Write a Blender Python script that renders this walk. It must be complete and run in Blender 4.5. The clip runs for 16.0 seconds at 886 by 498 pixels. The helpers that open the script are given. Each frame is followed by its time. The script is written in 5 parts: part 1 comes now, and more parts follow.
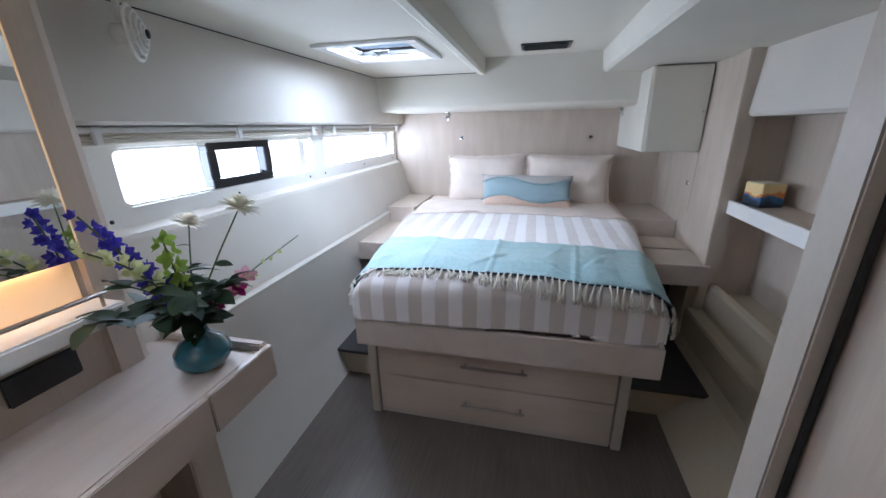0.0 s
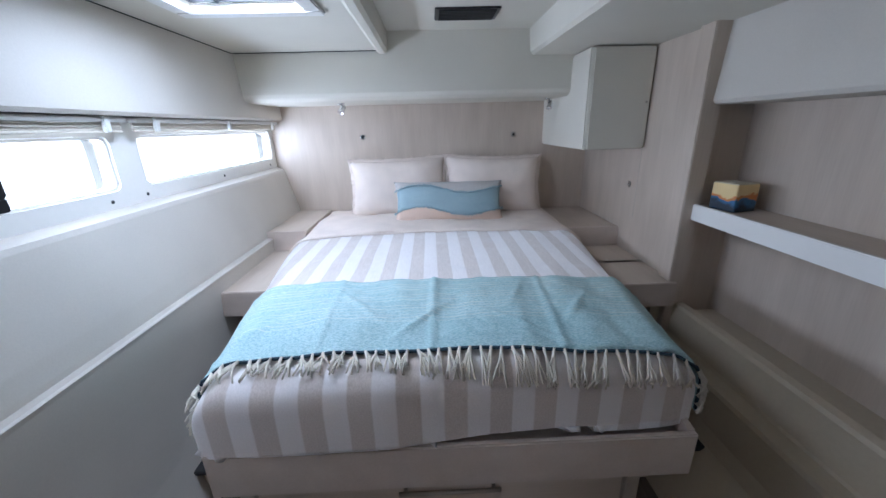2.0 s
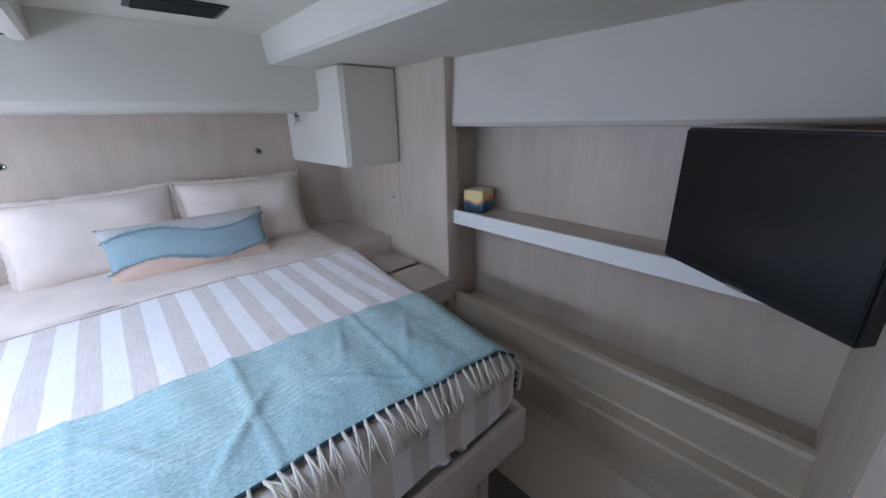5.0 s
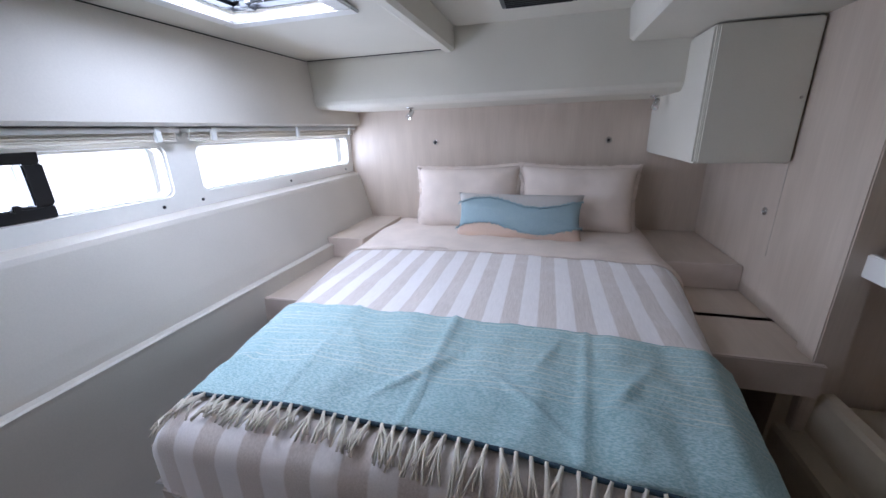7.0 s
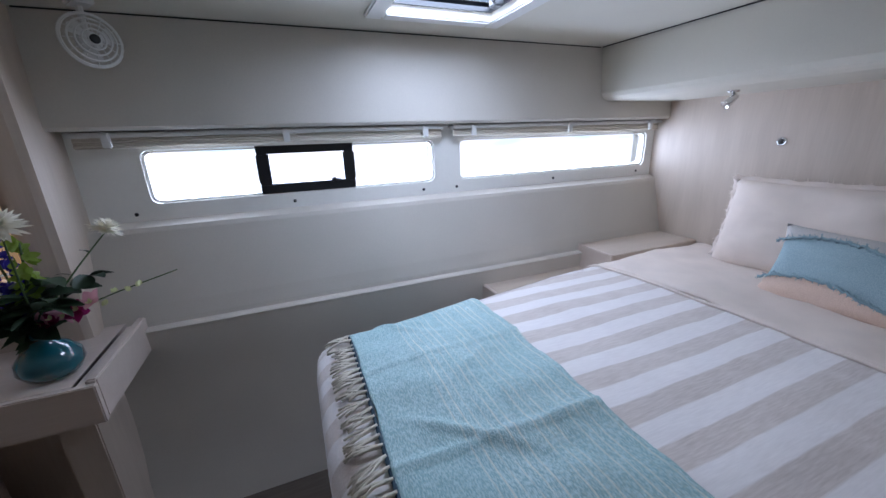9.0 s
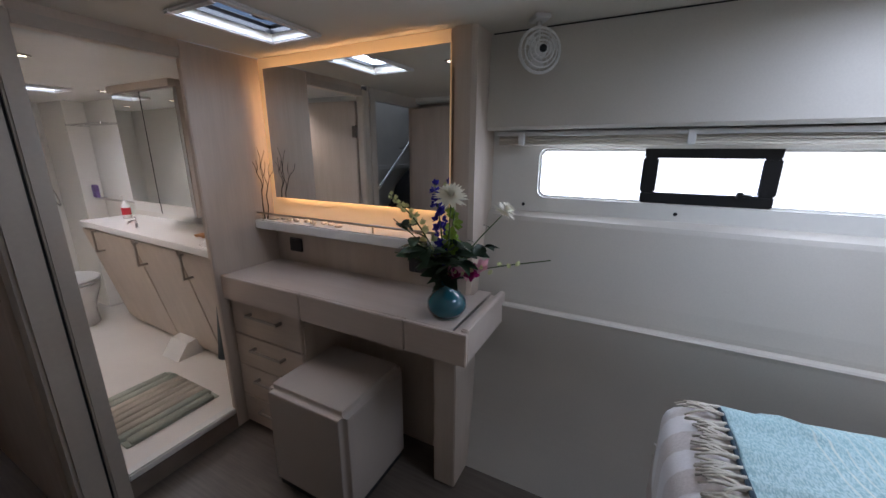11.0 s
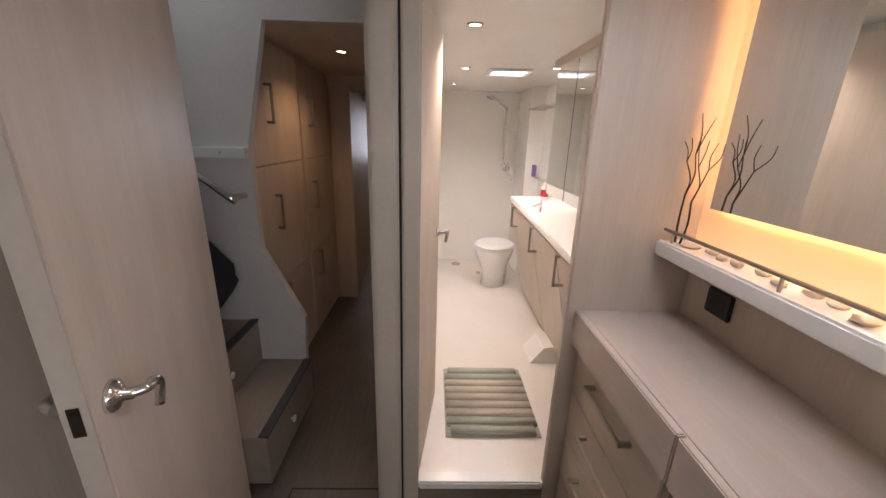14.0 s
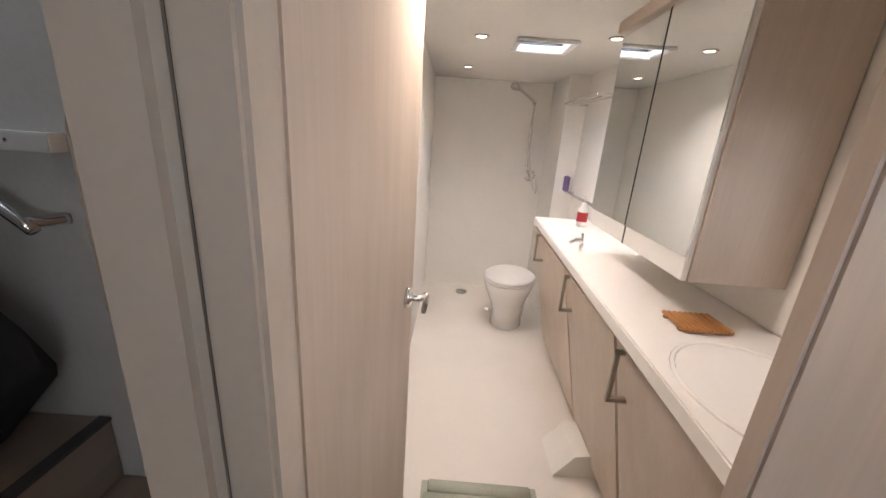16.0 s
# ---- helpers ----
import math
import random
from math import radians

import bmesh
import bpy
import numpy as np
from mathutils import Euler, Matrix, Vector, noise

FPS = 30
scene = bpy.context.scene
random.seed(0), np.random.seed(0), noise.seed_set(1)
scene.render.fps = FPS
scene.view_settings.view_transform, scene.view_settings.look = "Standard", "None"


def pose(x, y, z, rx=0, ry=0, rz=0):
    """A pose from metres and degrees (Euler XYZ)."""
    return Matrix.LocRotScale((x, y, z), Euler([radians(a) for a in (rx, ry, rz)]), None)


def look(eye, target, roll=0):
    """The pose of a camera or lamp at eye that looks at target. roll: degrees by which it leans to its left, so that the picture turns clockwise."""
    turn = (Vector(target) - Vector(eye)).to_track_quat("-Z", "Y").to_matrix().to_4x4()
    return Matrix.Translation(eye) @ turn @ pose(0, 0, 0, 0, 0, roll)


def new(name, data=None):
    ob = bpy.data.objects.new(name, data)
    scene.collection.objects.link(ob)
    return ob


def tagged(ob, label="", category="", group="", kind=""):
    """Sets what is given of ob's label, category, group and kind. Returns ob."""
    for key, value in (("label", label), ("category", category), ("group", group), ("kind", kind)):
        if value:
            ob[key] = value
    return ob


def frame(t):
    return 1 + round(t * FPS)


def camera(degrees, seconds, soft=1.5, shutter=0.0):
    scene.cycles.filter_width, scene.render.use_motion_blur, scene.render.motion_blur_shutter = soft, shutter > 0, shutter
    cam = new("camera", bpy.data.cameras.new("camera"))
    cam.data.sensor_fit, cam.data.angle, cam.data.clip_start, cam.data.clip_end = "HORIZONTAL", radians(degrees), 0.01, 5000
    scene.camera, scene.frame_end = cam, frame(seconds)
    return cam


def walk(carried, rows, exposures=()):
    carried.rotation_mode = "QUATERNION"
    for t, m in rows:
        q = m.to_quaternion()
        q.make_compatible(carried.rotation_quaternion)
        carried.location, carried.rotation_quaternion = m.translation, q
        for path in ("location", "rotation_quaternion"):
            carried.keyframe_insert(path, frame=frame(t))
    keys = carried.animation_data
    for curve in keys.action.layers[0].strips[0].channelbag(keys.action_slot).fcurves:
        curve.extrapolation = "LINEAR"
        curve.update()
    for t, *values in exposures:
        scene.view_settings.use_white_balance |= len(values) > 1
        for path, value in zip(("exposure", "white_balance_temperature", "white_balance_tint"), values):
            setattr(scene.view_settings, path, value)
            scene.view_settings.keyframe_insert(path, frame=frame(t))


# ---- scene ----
cam = camera(100.9, 16.0)

PATH = [
    (0, (0.317, -0.303, 1.495), (-0.134, 1.539, 0.86), -1.2),
    (0.5, (0.267, -0.123, 1.485), (-0.098, 1.744, 0.867), -1.0),
    (1, (0.25, 0.079, 1.482), (0.036, 1.972, 0.873), -1.5),
    (1.5, (0.207, 0.24, 1.426), (0.07, 2.145, 0.832), -1.4),
    (2, (0.163, 0.346, 1.453), (0.213, 2.242, 0.818), -1.5),
    (2.5, (0.055, 0.474, 1.501), (0.732, 2.235, 0.838), -1.6),
    (3, (-0.018, 0.582, 1.563), (1.096, 2.093, 0.874), -1.4),
    (3.2, (-0.03, 0.605, 1.565), (1.167, 2.051, 0.876), -1.4),
    (4.25, (0.0, 0.6, 1.56), (1.337, 1.918, 0.871), -1.5),
    (5.3, (0.045, 0.54, 1.54), (1.218, 2.018, 0.877), -1.6),
    (5.5, (0.065, 0.521, 1.532), (1.159, 2.058, 0.869), -1.7),
    (6, (0.221, 0.438, 1.504), (0.837, 2.23, 0.864), -1.5),
    (6.5, (0.372, 0.469, 1.464), (0.273, 2.369, 0.849), -1.8),
    (7, (0.423, 0.639, 1.475), (-0.097, 2.468, 0.856), -1.8),
    (7.5, (0.364, 0.786, 1.441), (-0.441, 2.525, 0.87), -3.6),
    (8, (0.402, 0.897, 1.431), (-0.757, 2.427, 0.869), -2.7),
    (8.5, (0.574, 1.052, 1.466), (-0.987, 2.154, 0.876), -2.2),
    (9, (0.682, 1.12, 1.47), (-1.105, 1.833, 0.87), -1.9),
    (9.5, (0.663, 1.124, 1.476), (-1.242, 1.321, 0.882), -2.4),
    (10, (0.601, 1.105, 1.524), (-1.265, 0.862, 0.857), -1.8),
    (10.2, (0.592, 1.101, 1.5), (-1.261, 0.708, 0.86), -1.7),
    (12.5, (0.286, 0.607, 1.406), (-0.886, -0.906, 0.824), -0.2),
    (12.8, (0.205, 0.56, 1.41), (-0.785, -1.067, 0.8), -1.4),
    (13, (0.155, 0.493, 1.358), (-0.687, -1.232, 0.797), 1.1),
    (13.5, (0.038, 0.443, 1.368), (-0.343, -1.436, 0.799), 1.4),
    (14, (0.006, 0.314, 1.373), (-0.048, -1.597, 0.785), 1.6),
    (14.5, (-0.006, 0.156, 1.383), (0.053, -1.75, 0.779), 2.1),
    (15, (-0.058, -0.042, 1.365), (0.093, -1.945, 0.77), 2.1),
    (15.5, (-0.085, -0.257, 1.392), (0.059, -2.148, 0.759), 3.3),
    (16, (-0.11, -0.458, 1.358), (-0.078, -2.369, 0.769), 4.0),
]
walk(cam, [(t, look(eye, target, roll)) for t, eye, target, roll in PATH],
     [(0, 0.33, 5750, 17), (2, 0.04, 5600, 17), (3, -0.1, 5450, 17), (5.5, 0.05, 5650, 20), (6.5, 0.0, 5850, 22), (7.5, -0.32, 5850, 23), (8.5, -0.46, 5750, 22),
      (10.2, -0.82, 5650, 20), (12.3, 0.15, 6900, 24), (13.5, 0.52, 6950, 25), (16, 0.32, 6700, 21)])

# ---- light ----
world = bpy.data.worlds.new("sky")
scene.world = world
world.use_nodes = True
wn = world.node_tree.nodes
sky = wn.new("ShaderNodeTexSky")
sky.sky_type, sky.sun_disc = "NISHITA", False
sky.sun_elevation, sky.sun_rotation = radians(48), radians(-60)
world.node_tree.links.new(sky.outputs[0], wn["Background"].inputs[0])
wn["Background"].inputs[1].default_value = 0.10
scene.view_settings.exposure = 0.0

sun = new("sun", bpy.data.lights.new("sun", "SUN"))
sun.data.energy, sun.data.angle, sun.data.color = 1.2, radians(12), (1.0, 0.96, 0.9)
sun.matrix_world = look((-8, 6, 11), (0, 1, 0))


def area(name, eye, target, sx, sy, watts, colour):
    lamp = new(name, bpy.data.lights.new(name, "AREA"))
    lamp.data.shape, lamp.data.size, lamp.data.size_y = "RECTANGLE", sx, sy
    lamp.data.energy, lamp.data.color = watts, colour
    lamp.matrix_world = look(eye, target)
    return lamp


def spot(name, x, y, z, watts, colour=(1.0, 0.83, 0.6)):
    lamp = new(name, bpy.data.lights.new(name, "SPOT"))
    lamp.data.energy, lamp.data.color = watts, colour
    lamp.data.spot_size, lamp.data.spot_blend, lamp.data.shadow_soft_size = radians(140), 0.7, 0.03
    lamp.matrix_world = look((x, y, z), (x, y + 0.001, 0))
    return lamp


DAY = (0.74, 0.87, 1.0)
area("window_light_aft", (-1.045, 1.19, 1.35), (0.5, 1.19, 1.25), 1.12, 0.17, 8, DAY)
area("window_light_fore", (-1.045, 2.51, 1.35), (0.5, 2.51, 1.25), 1.22, 0.17, 8.5, DAY)
area("hatch_light_bed", (-0.47, 1.68, 1.905), (-0.47, 1.68, 0), 0.40, 0.40, 12, DAY)
area("hatch_light_desk", (-0.42, -0.30, 1.905), (-0.42, -0.30, 0), 0.36, 0.20, 3.0, DAY)
area("hatch_light_bath", (-0.50, -2.50, 1.87), (-0.50, -2.50, 0), 0.26, 0.22, 8, DAY)
area("window_light_cabin", (0.30, -6.05, 1.25), (0.6, -5.0, 0.9), 0.3, 0.9, 9, DAY)
area("stair_light", (1.15, -1.20, 2.385), (1.15, -1.34, 1.7), 0.8, 0.12, 2.2, DAY)
WARM = (1.0, 0.84, 0.62)
spot("spot_bath_a", -0.15, -1.40, 1.795, 17, (1.0, 0.9, 0.78))
spot("spot_bath_b", -0.19, -2.40, 1.795, 18, (1.0, 0.9, 0.78))
spot("spot_bath_c", -0.78, -2.42, 1.795, 8, (1.0, 0.9, 0.78))
spot("spot_corridor", 0.51, -1.85, 1.775, 4.4, (1.0, 0.65, 0.33))
spot("spot_desk", -0.30, 0.10, 1.84, 1.3, WARM)
spot("spot_cabin", 0.55, -5.0, 1.80, 9, WARM)


# ---- mesh helpers ----
def box(x0, x1, y0, y1, z0, z1, bevel=0.0, seg=2):
    bm = bmesh.new()
    v = [bm.verts.new((x, y, z)) for x in (x0, x1) for y in (y0, y1) for z in (z0, z1)]
    for f in ((0, 1, 3, 2), (4, 6, 7, 5), (0, 4, 5, 1), (2, 3, 7, 6), (0, 2, 6, 4), (1, 5, 7, 3)):
        bm.faces.new([v[k] for k in f])
    if bevel:
        bmesh.ops.bevel(bm, geom=bm.edges[:], offset=bevel, segments=seg, affect="EDGES", clamp_overlap=True)
    return bm


def join(*parts):
    out = bmesh.new()
    for b in parts:
        me = bpy.data.meshes.new("tmp")
        b.to_mesh(me)
        out.from_mesh(me)
        bpy.data.meshes.remove(me)
        b.free()
    return out


def moved(bm, m):
    bm.transform(m)
    return bm


def prism(points, a, b, axis="y", bevel=0.0):
    """A closed outline, pulled from a to b along an axis. Outline: (x, z) for y, (y, z) for x, (x, y) for z."""
    bm = bmesh.new()
    put = {"y": lambda p, c: (p[0], c, p[1]), "x": lambda p, c: (c, p[0], p[1]), "z": lambda p, c: (p[0], p[1], c)}[axis]
    lo = [bm.verts.new(put(p, a)) for p in points]
    hi = [bm.verts.new(put(p, b)) for p in points]
    bm.faces.new(lo)
    bm.faces.new(hi[::-1])
    n = len(points)
    for k in range(n):
        bm.faces.new((lo[k], hi[k], hi[(k + 1) % n], lo[(k + 1) % n]))
    bmesh.ops.recalc_face_normals(bm, faces=bm.faces[:])
    if bevel:
        bmesh.ops.bevel(bm, geom=bm.edges[:], offset=bevel, segments=2, affect="EDGES", clamp_overlap=True)
    return bm


def lathe(profile, n=32, cap=True):
    bm = bmesh.new()
    rings = [[bm.verts.new((r * math.cos(2 * math.pi * k / n), r * math.sin(2 * math.pi * k / n), z)) for k in range(n)]
             for r, z in profile]
    for a, b in zip(rings, rings[1:]):
        for k in range(n):
            bm.faces.new((a[k], a[(k + 1) % n], b[(k + 1) % n], b[k]))
    if cap:
        bm.faces.new(rings[0][::-1])
        bm.faces.new(rings[-1])
    return bm


def tube(points, r, n=10, r_end=None, closed=False):
    bm = bmesh.new()
    pts = [Vector(p) for p in points]
    rings, up = [], Vector((0.13, 0.21, 0.97)).normalized()
    for k, p in enumerate(pts):
        if closed:
            d = (pts[(k + 1) % len(pts)] - pts[k - 1]).normalized()
        else:
            d = (pts[min(k + 1, len(pts) - 1)] - pts[max(k - 1, 0)]).normalized()
        a = d.cross(up)
        if a.length < 0.05:
            a = d.cross(Vector((1, 0, 0)))
        a.normalize()
        b = d.cross(a)
        rr = r if r_end is None else r + (r_end - r) * k / (len(pts) - 1)
        rings.append([bm.verts.new(p + rr * (math.cos(2 * math.pi * j / n) * a + math.sin(2 * math.pi * j / n) * b)) for j in range(n)])
    pairs = list(zip(rings, rings[1:])) + ([(rings[-1], rings[0])] if closed else [])
    for a, b in pairs:
        for j in range(n):
            bm.faces.new((a[j], a[(j + 1) % n], b[(j + 1) % n], b[j]))
    if not closed:
        bm.faces.new(rings[0][::-1])
        bm.faces.new(rings[-1])
    bmesh.ops.recalc_face_normals(bm, faces=bm.faces[:])
    return bm


def arc(points, steps=6):
    """A smooth line through points."""
    p = [Vector(q) for q in points]
    p = [p[0] * 2 - p[1]] + p + [p[-1] * 2 - p[-2]]
    out = []
    for k in range(1, len(p) - 2):
        for j in range(steps):
            t = j / steps
            out.append(0.5 * ((2 * p[k]) + (p[k + 1] - p[k - 1]) * t + (2 * p[k - 1] - 5 * p[k] + 4 * p[k + 1] - p[k + 2]) * t * t
                              + (3 * p[k] - p[k - 1] - 3 * p[k + 1] + p[k + 2]) * t ** 3))
    out.append(p[-2])
    return out


def obj(name, bm, material, smooth=False):
    me = bpy.data.meshes.new(name)
    bm.to_mesh(me)
    bm.free()
    me.materials.append(material)
    for p in me.polygons:
        p.use_smooth = smooth
    return new(name, me)


def structure(name, bm, material, label="", smooth=False, category=""):
    return tagged(obj(name, bm, material, smooth), label, category or name.split("_")[0], kind="structure")


def thing(name, label, category, base=(0, 0, 0), group=""):
    ob = new(name)
    ob.location = base
    ob.empty_display_size = 0.05
    return tagged(ob, label, category, group)


def part(name, bm, material, parent, label="", smooth=False):
    off = Vector((0, 0, 0))
    p = parent
    while p is not None:
        off += p.location
        p = p.parent
    bm.transform(Matrix.Translation(-off))
    ob = obj(name, bm, material, smooth)
    ob.parent = parent
    return tagged(ob, label)


def single(name, bm, material, label, category, smooth=False, group=""):
    return tagged(obj(name, bm, material, smooth), label, category, group)


# ---- materials ----
def base_mat(name, rough=0.5, metal=0.0):
    m = bpy.data.materials.new(name)
    m.use_nodes = True
    nt = m.node_tree
    b = nt.nodes["Principled BSDF"]
    b.inputs["Roughness"].default_value, b.inputs["Metallic"].default_value = rough, metal
    co = nt.nodes.new("ShaderNodeTexCoord")
    return m, nt, b, co


def noise_node(nt, co, scale, stretch=(1, 1, 1), detail=4.0):
    mp = nt.nodes.new("ShaderNodeMapping")
    mp.inputs["Scale"].default_value = stretch
    nt.links.new(co.outputs["Object"], mp.inputs["Vector"])
    n = nt.nodes.new("ShaderNodeTexNoise")
    n.inputs["Scale"].default_value, n.inputs["Detail"].default_value = scale, detail
    nt.links.new(mp.outputs[0], n.inputs["Vector"])
    return n


def mix(nt, fac, a, b, kind="MIX"):
    m = nt.nodes.new("ShaderNodeMix")
    m.data_type, m.blend_type = "RGBA", kind
    for sock, v in ((m.inputs[0], fac), (m.inputs[6], a), (m.inputs[7], b)):
        if isinstance(v, (int, float)):
            sock.default_value = v
        elif isinstance(v, tuple):
            sock.default_value = (*v, 1)
        else:
            nt.links.new(v, sock)
    return m.outputs[2]


def ramp(nt, value, lo, hi):
    r = nt.nodes.new("ShaderNodeMapRange")
    r.inputs["From Min"].default_value, r.inputs["From Max"].default_value = lo, hi
    nt.links.new(value, r.inputs["Value"])
    return r.outputs[0]


def bump(nt, b, height, strength, distance=0.002):
    n = nt.nodes.new("ShaderNodeBump")
    n.inputs["Strength"].default_value, n.inputs["Distance"].default_value = strength, distance
    nt.links.new(height, n.inputs["Height"])
    nt.links.new(n.outputs[0], b.inputs["Normal"])


def plain(name, colour, rough=0.5, metal=0.0, var=0.06, scale=60, bumpy=0.1, big=2.5, coat=0.0):
    m, nt, b, co = base_mat(name, rough, metal)
    fine, wide = noise_node(nt, co, scale), noise_node(nt, co, big, detail=2)
    dark = tuple(c * (1 - 2.2 * var) for c in colour)
    lite = tuple(min(1, c * (1 + var)) for c in colour)
    c1 = mix(nt, ramp(nt, wide.outputs[0], 0.3, 0.7), dark, lite)
    c2 = mix(nt, 0.35, c1, mix(nt, ramp(nt, fine.outputs[0], 0.3, 0.7), dark, lite))
    nt.links.new(c2, b.inputs["Base Color"])
    b.inputs["Coat Weight"].default_value = coat
    if bumpy:
        bump(nt, b, fine.outputs[0], bumpy, 0.001)
    return m


def petal(name, colour, var=0.15):
    """A thin petal or leaf that lets light through."""
    m = plain(name, colour, 0.6, var=var)
    nt = m.node_tree
    out, b = nt.nodes["Material Output"], nt.nodes["Principled BSDF"]
    tl, mx = nt.nodes.new("ShaderNodeBsdfTranslucent"), nt.nodes.new("ShaderNodeMixShader")
    tl.inputs[0].default_value = (*colour, 1)
    mx.inputs[0].default_value = 0.45
    nt.links.new(b.outputs[0], mx.inputs[1])
    nt.links.new(tl.outputs[0], mx.inputs[2])
    nt.links.new(mx.outputs[0], out.inputs[0])
    return m


def wood(name, pale, deep, axis="z", rough=0.45):
    m, nt, b, co = base_mat(name, rough)
    s = {"z": (1, 1, 0.045), "y": (1, 0.045, 1), "x": (0.045, 1, 1)}[axis]
    w = {"z": (1, 1, 0.16), "y": (1, 0.16, 1), "x": (0.16, 1, 1)}[axis]
    grain, wide, cloud = noise_node(nt, co, 150, s, 6), noise_node(nt, co, 14, w, 3), noise_node(nt, co, 1.6, detail=2)
    c = mix(nt, ramp(nt, grain.outputs[0], 0.3, 0.72), deep, pale)
    c = mix(nt, 0.6, c, mix(nt, ramp(nt, wide.outputs[0], 0.32, 0.68), deep, pale))
    c = mix(nt, 0.45, c, mix(nt, ramp(nt, cloud.outputs[0], 0.35, 0.65), deep, pale))
    nt.links.new(c, b.inputs["Base Color"])
    bump(nt, b, grain.outputs[0], 0.12, 0.001)
    return m


OAK = (0.65, 0.55, 0.46), (0.47, 0.385, 0.31)
M_oak = wood("washed_oak", *OAK)
M_oak_y = wood("washed_oak_along", *OAK, axis="y")
M_oak_x = wood("washed_oak_across", *OAK, axis="x")
M_desk = wood("desk_laminate", (0.66, 0.57, 0.50), (0.52, 0.43, 0.37), axis="y", rough=0.35)
M_trim = plain("grey_beige_trim", (0.50, 0.44, 0.37), 0.4, var=0.05)
M_liner = plain("cream_headliner", (0.67, 0.635, 0.55), 0.75, var=0.03, scale=220, bumpy=0.25)
M_vinyl = plain("pale_vinyl_wall", (0.62, 0.575, 0.51), 0.6, var=0.04, scale=180, bumpy=0.2)
M_gel = plain("cream_gelcoat", (0.50, 0.42, 0.31), 0.35, var=0.05, bumpy=0.05)
M_white = plain("white_gelcoat", (0.84, 0.815, 0.76), 0.2, var=0.02, bumpy=0.03)
M_bathfloor = plain("cream_shower_floor", (0.80, 0.75, 0.68), 0.3, var=0.03, scale=300, bumpy=0.2)
M_solid = plain("white_solid_surface", (0.86, 0.84, 0.80), 0.2, var=0.01, bumpy=0.0)
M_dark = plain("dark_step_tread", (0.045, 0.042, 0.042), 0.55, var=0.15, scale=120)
M_black = plain("black_plastic", (0.012, 0.012, 0.013), 0.3, var=0.1, bumpy=0.0)
M_screen = plain("dark_screen", (0.006, 0.006, 0.007), 0.25, var=0.05, bumpy=0.0)
M_seal = plain("black_rubber_seal", (0.02, 0.02, 0.02), 0.6, var=0.1)
M_chrome = plain("polished_chrome", (0.72, 0.72, 0.72), 0.12, 1.0, var=0.02, bumpy=0.0)
M_satin = plain("satin_nickel", (0.46, 0.42, 0.37), 0.35, 1.0, var=0.04, bumpy=0.0)
M_plastic = plain("white_plastic", (0.74, 0.73, 0.70), 0.4, var=0.02, bumpy=0.0)
M_ceramic = plain("white_ceramic", (0.86, 0.85, 0.83), 0.08, var=0.01, bumpy=0.0, coat=0.5)
M_ottoman = plain("taupe_faux_leather", (0.50, 0.43, 0.37), 0.5, var=0.06, scale=250, bumpy=0.3)
M_linen = plain("blush_linen", (0.80, 0.69, 0.61), 0.85, var=0.05, scale=420, bumpy=0.5, big=8)
M_peach = plain("peach_cotton", (0.72, 0.53, 0.42), 0.85, var=0.05, scale=420, bumpy=0.5)
M_aqua = plain("aqua_cotton", (0.30, 0.42, 0.46), 0.85, var=0.08, scale=420, bumpy=0.5)
M_fringe = plain("cream_yarn", (0.72, 0.66, 0.56), 0.9, var=0.1, scale=300, bumpy=0.3)
M_navy = plain("dark_hem", (0.03, 0.06, 0.085), 0.9, var=0.15)
M_grey_wall = plain("pale_stair_wall", (0.62, 0.60, 0.56), 0.5, var=0.05)
M_step = wood("stair_wood", (0.30, 0.24, 0.19), (0.18, 0.14, 0.11), axis="y", rough=0.5)
M_bluegrey = plain("grey_bedding", (0.35, 0.39, 0.46), 0.85, var=0.1)
M_orange = plain("orange_throw", (0.62, 0.13, 0.045), 0.9, var=0.12, scale=200, bumpy=0.5)

M_mirror, nt, b, co = base_mat("mirror_silver", 0.015, 1.0)
b.inputs["Base Color"].default_value = (0.80, 0.82, 0.81, 1)
M_glass, nt, b, co = base_mat("window_glass", 0.02)
b.inputs["Transmission Weight"].default_value = 1.0
b.inputs["Base Color"].default_value = (0.96, 0.98, 0.98, 1)
b.inputs["IOR"].default_value = 1.1


def glow(name, colour, power):
    m, nt, b, co = base_mat(name, 0.6)
    b.inputs["Base Color"].default_value = (*[min(1, c) for c in colour], 1)
    b.inputs["Emission Color"].default_value, b.inputs["Emission Strength"].default_value = (*colour, 1), power
    return m


# pale panel whose slight orange emission stands in for light from the tape
M_led_glow = glow("led_glow_on_panel", (0.95, 0.50, 0.17), 0.30)
M_led_glow.node_tree.nodes["Principled BSDF"].inputs["Base Color"].default_value = (0.80, 0.66, 0.48, 1)
M_tape = glow("led_tape", (1.0, 0.62, 0.28), 13)
M_bulb = glow("warm_downlight", (1.0, 0.85, 0.62), 9)

# floor: dark greige planks with faint joints
M_floor, nt, b, co = base_mat("grey_brown_floor", 0.38)
g1, g2 = noise_node(nt, co, 90, (1, 0.05, 1), 5), noise_node(nt, co, 3, detail=3)
c = mix(nt, ramp(nt, g1.outputs[0], 0.3, 0.7), (0.085, 0.068, 0.055), (0.15, 0.122, 0.10))
c = mix(nt, 0.4, c, mix(nt, ramp(nt, g2.outputs[0], 0.35, 0.65), (0.08, 0.065, 0.052), (0.16, 0.13, 0.105)))
nt.links.new(c, b.inputs["Base Color"])
bump(nt, b, g1.outputs[0], 0.1, 0.001)

